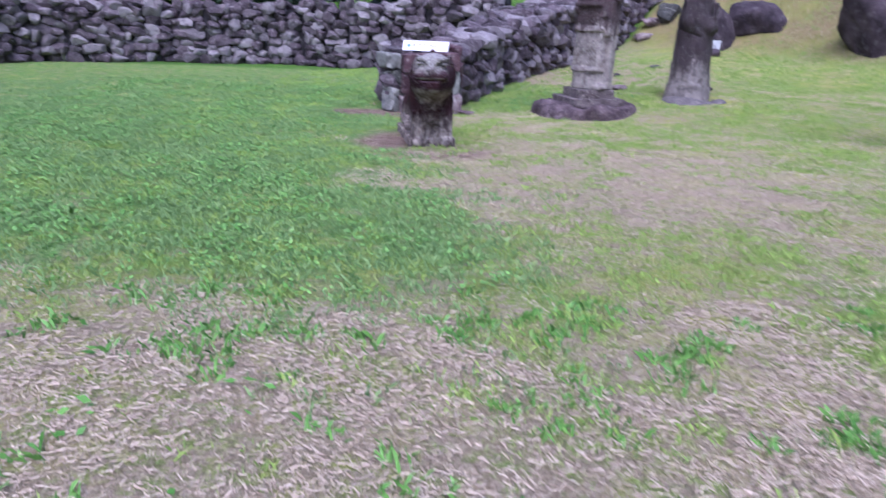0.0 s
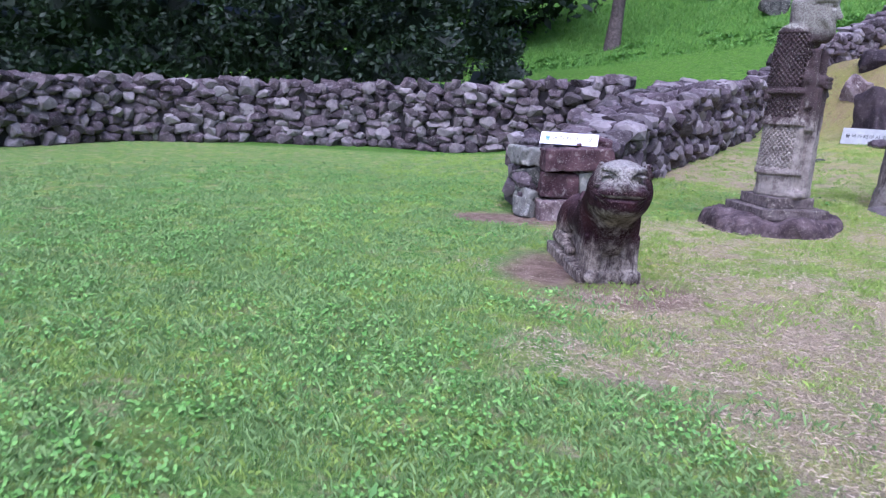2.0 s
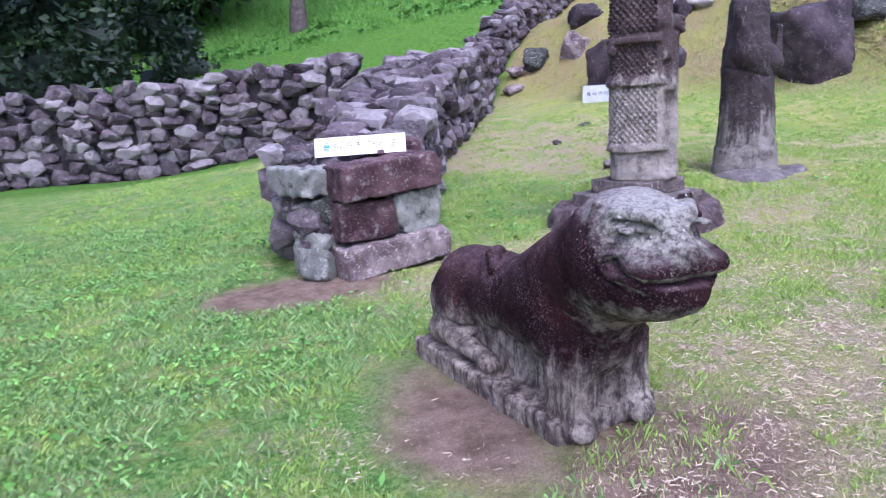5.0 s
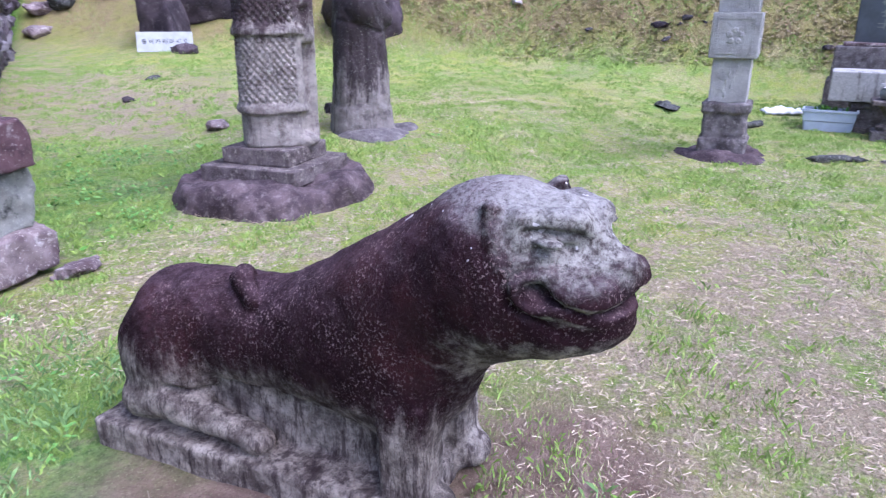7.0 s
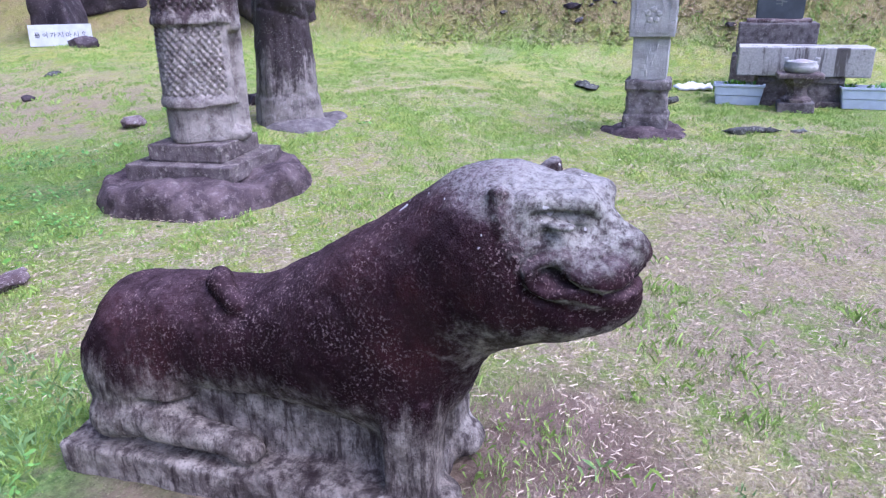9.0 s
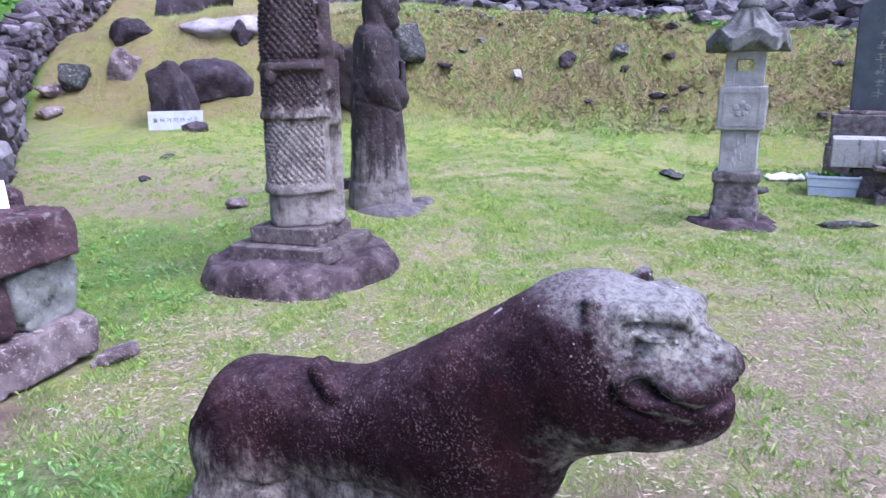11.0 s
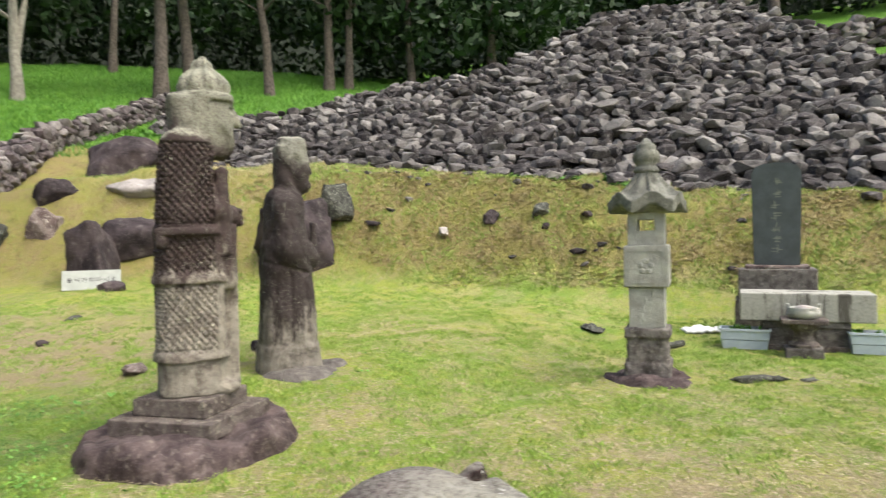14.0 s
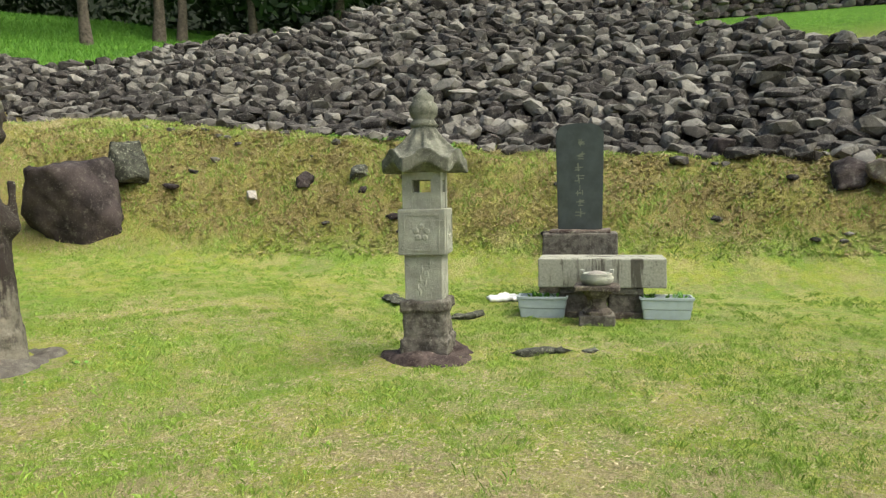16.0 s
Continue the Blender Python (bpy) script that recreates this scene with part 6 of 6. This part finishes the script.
blades("bank_green", 50000, (6, 14.5, 1.0, 22), 0.07, 0.006, M_BLADE, lambda x, y, r: (height(x, y) > 0.6) & (patchy(x, y, 1.8, 1.0) + r.normal(0, 0.4, len(x)) > 0.0), "green grass on the bank", 6)
blades("hill_grass", 90000, (-2, 34, 26, 46), 0.16, 0.016, M_LEAF_LIGHT, lambda x, y, r: 0.45 * x + y > 31, "lush grass on the hillside", 7)



def tufts(name, count, area, keep, label, seed, tall, blades_each, spread, wide, material):
    """Clumps of grass, each a fan of blades from one root."""
    rng = np.random.default_rng(seed)
    x, y = rng.uniform(area[0], area[1], count), rng.uniform(area[2], area[3], count)
    ok = keep(x, y, rng)
    x, y = x[ok], y[ok]
    size = np.repeat(rng.uniform(0.55, 1.35, len(x)), blades_each)
    x, y = np.repeat(x, blades_each), np.repeat(y, blades_each)
    n = len(x)
    x, y = x + rng.normal(0, spread, n) * size, y + rng.normal(0, spread, n) * size
    z = height(x, y)
    a, b = rng.uniform(0, 6.3, n), rng.uniform(0, 6.3, n)
    h, w = tall * size * rng.uniform(0.5, 1.2, n), wide * rng.uniform(0.6, 1.3, n)
    l = h * rng.uniform(0.3, 1.3, n)
    c, s_ = np.cos(a) * w, np.sin(a) * w
    p0 = np.stack([x - c, y - s_, z - 0.004], 1)
    p1 = np.stack([x + c, y + s_, z - 0.004], 1)
    p2 = np.stack([x + np.cos(b) * l * 0.5 + c * 0.8, y + np.sin(b) * l * 0.5 + s_ * 0.8, z + h * 0.75], 1)
    p3 = np.stack([x + np.cos(b) * l, y + np.sin(b) * l, z + h * 0.95], 1)
    vs = np.stack([p0, p1, p2, p3], 1).reshape(-1, 3)
    tagged(link(name, vs.tolist(), quads(n), material, None, label), "", "grass", "", "stuff")


def stalks(name, count, area, keep, label, seed, length, wide, material):
    """Loose dry stalks and clippings lying over the turf."""
    rng = np.random.default_rng(seed)
    x, y = rng.uniform(area[0], area[1], count), rng.uniform(area[2], area[3], count)
    ok = keep(x, y, rng)
    x, y = x[ok], y[ok]
    n = len(x)
    a, l, w = rng.uniform(0, 6.3, n), length * rng.uniform(0.3, 1.3, n), wide * rng.uniform(0.6, 1.4, n)
    z = height(x, y) + rng.uniform(0.006, 0.022, n)
    tip = rng.normal(0, 0.18, n) * l
    c, s_ = np.cos(a), np.sin(a)
    pts = [np.stack([x + c * l * u - s_ * w * v, y + s_ * l * u + c * w * v, z + tip * u + 0.002 * v], 1) for u, v in ((-0.5, -0.5), (0.5, -0.5), (0.5, 0.5), (-0.5, 0.5))]
    tagged(link(name, np.stack(pts, 1).reshape(-1, 3).tolist(), quads(n), material, None, label), "", "grass", "", "stuff")


straw_zone = lambda x, y, r: 0.55 * patchy(x, y, 2.6, 1.0) + 0.6 * patchy(x, y, 7.3, 2.0) + 0.3 * patchy(x, y, 17.0, 0.6) + r.normal(0, 0.3, len(x)) - 0.4 * worn(x, y)
open_turf = lambda x, y: clear_of_things(x, y) & ~bare(x, y)
tufts("grass_tufts", 34000, (-3.5, 10.0, 1.0, 18.0), lambda x, y, r: open_turf(x, y) & (straw_zone(x, y, r) > 0.1), "clumps of fresh green grass in the lawn", 61, 0.034, 10, 0.026, 0.0030, M_TUFT)
lush_edge = lambda x, y, r: np.where(y > 5.8, -0.75, 0.35) - x - 0.6 * patchy(x, y, 1.4, 0.3) + r.normal(0, 0.35, len(x)) > 0
tufts("lush_grass", 110000, (-13.0, 1.4, 2.2, 18.0), lambda x, y, r: open_turf(x, y) & (r.random(len(x)) < 1.25 - np.hypot(x + 1, y - 4.5) / 9.5) & lush_edge(x, y, r) & (y + 0.5 * patchy(x, y, 1.2, 2.0) + r.normal(0, 0.45, len(x)) > 3.7) & (patchy(x, y, 4.2, 1.1) + 0.5 * patchy(x, y, 11.0, 0.3) + r.normal(0, 0.5, len(x)) > -0.1), "thick fresh grass and clover beside the walk", 62, 0.040, 9, 0.030, 0.0042, M_LUSH)
tufts("weed_sprigs", 1500, (-2.5, 3.0, 0.8, 3.6), lambda x, y, r: (patchy(x, y, 3.7, 0.2) + 0.6 * patchy(x, y, 9.0, 1.0) + r.normal(0, 0.25, len(x)) > 0.45), "sprigs of clover in the dry grass", 63, 0.045, 14, 0.03, 0.008, M_CLOVER)
stalks("straw_litter", 230000, (-3.0, 7.0, 0.6, 12.5), lambda x, y, r: clear_of_things(x, y) & (~bare(x, y) | (r.random(len(x)) < 0.3)) & ~leafy(x, y) & (straw_zone(x, y, r) < 0.05), "dry grass clippings and straw lying on the turf", 64, 0.026, 0.0019, M_STRAW)
stalks("straw_near", 70000, (-2.8, 3.2, 0.6, 3.6), lambda x, y, r: worn(x, y) & (patchy(x, y, 5.0, 0.4) + r.normal(0, 0.6, len(x)) < 0.4), "dry straw over worn earth where the walk begins", 65, 0.034, 0.0022, M_STRAW)
stalks("bank_litter", 60000, (9.8, 14.3, 1.0, 18.0), lambda x, y, r: (height(x, y) > 0.55) & (patchy(x, y, 2.3, 0.8) + 0.6 * patchy(x, y, 6.5, 1.8) + r.normal(0, 0.9, len(x)) > 0.1), "brown dead leaves and clippings on the bank", 66, 0.065, 0.026, M_LITTER)
tufts("bank_tufts", 6000, (9.6, 14.2, 1.0, 18.0), lambda x, y, r: (height(x, y) > 0.5) & (patchy(x, y, 2.3, 0.8) + 0.6 * patchy(x, y, 6.5, 1.8) + r.normal(0, 0.9, len(x)) < -0.25), "green and olive tufts of grass on the bank", 67, 0.06, 12, 0.05, 0.007, M_BLADE)
clover("cairn_weeds", 5000, (12.9, 14.4, 9.5, 17.0), lambda x, y, r: patchy(x, y, 2.4, 0.9) + r.normal(0, 0.15, len(x)) > 0.7, "green weeds growing at the cairn's foot", 12, 0.07, M_LEAF_LIGHT)
clover("wall_weeds", 16000, (-2, 22, 27, 34), lambda x, y, r: (0.45 * x + y > 31.5) & (0.45 * x + y < 34.5) & (patchy(x, y, 2.0, 0.4) + r.normal(0, 0.2, len(x)) > 0.3), "tall weeds along the far side of the wall", 13, 0.11, M_LEAF_LIGHT)

# small rubble scattered over the bank
rubble_rng = np.random.default_rng(51)
scatter = Heap()
for _ in range(60):
    x, y = rubble_rng.uniform(10.8, 13.8), rubble_rng.uniform(1.5, 17.0)
    s = rubble_rng.uniform(0.06, 0.2)
    scatter.add((x, y, gz(x, y) + s * 0.12), (s * 1.3, s, s * 0.6), turn(rubble_rng.normal(0, 0.2), rubble_rng.normal(0, 0.2), rubble_rng.uniform(0, 6)), rubble_rng)
bank_rubble = empty("bank_rubble", Matrix.Identity(4), "small dark stones scattered over the dry bank", "stones")
scatter.lay(bank_rubble, M_CAIRN, (10, 10), 90, "pebble")
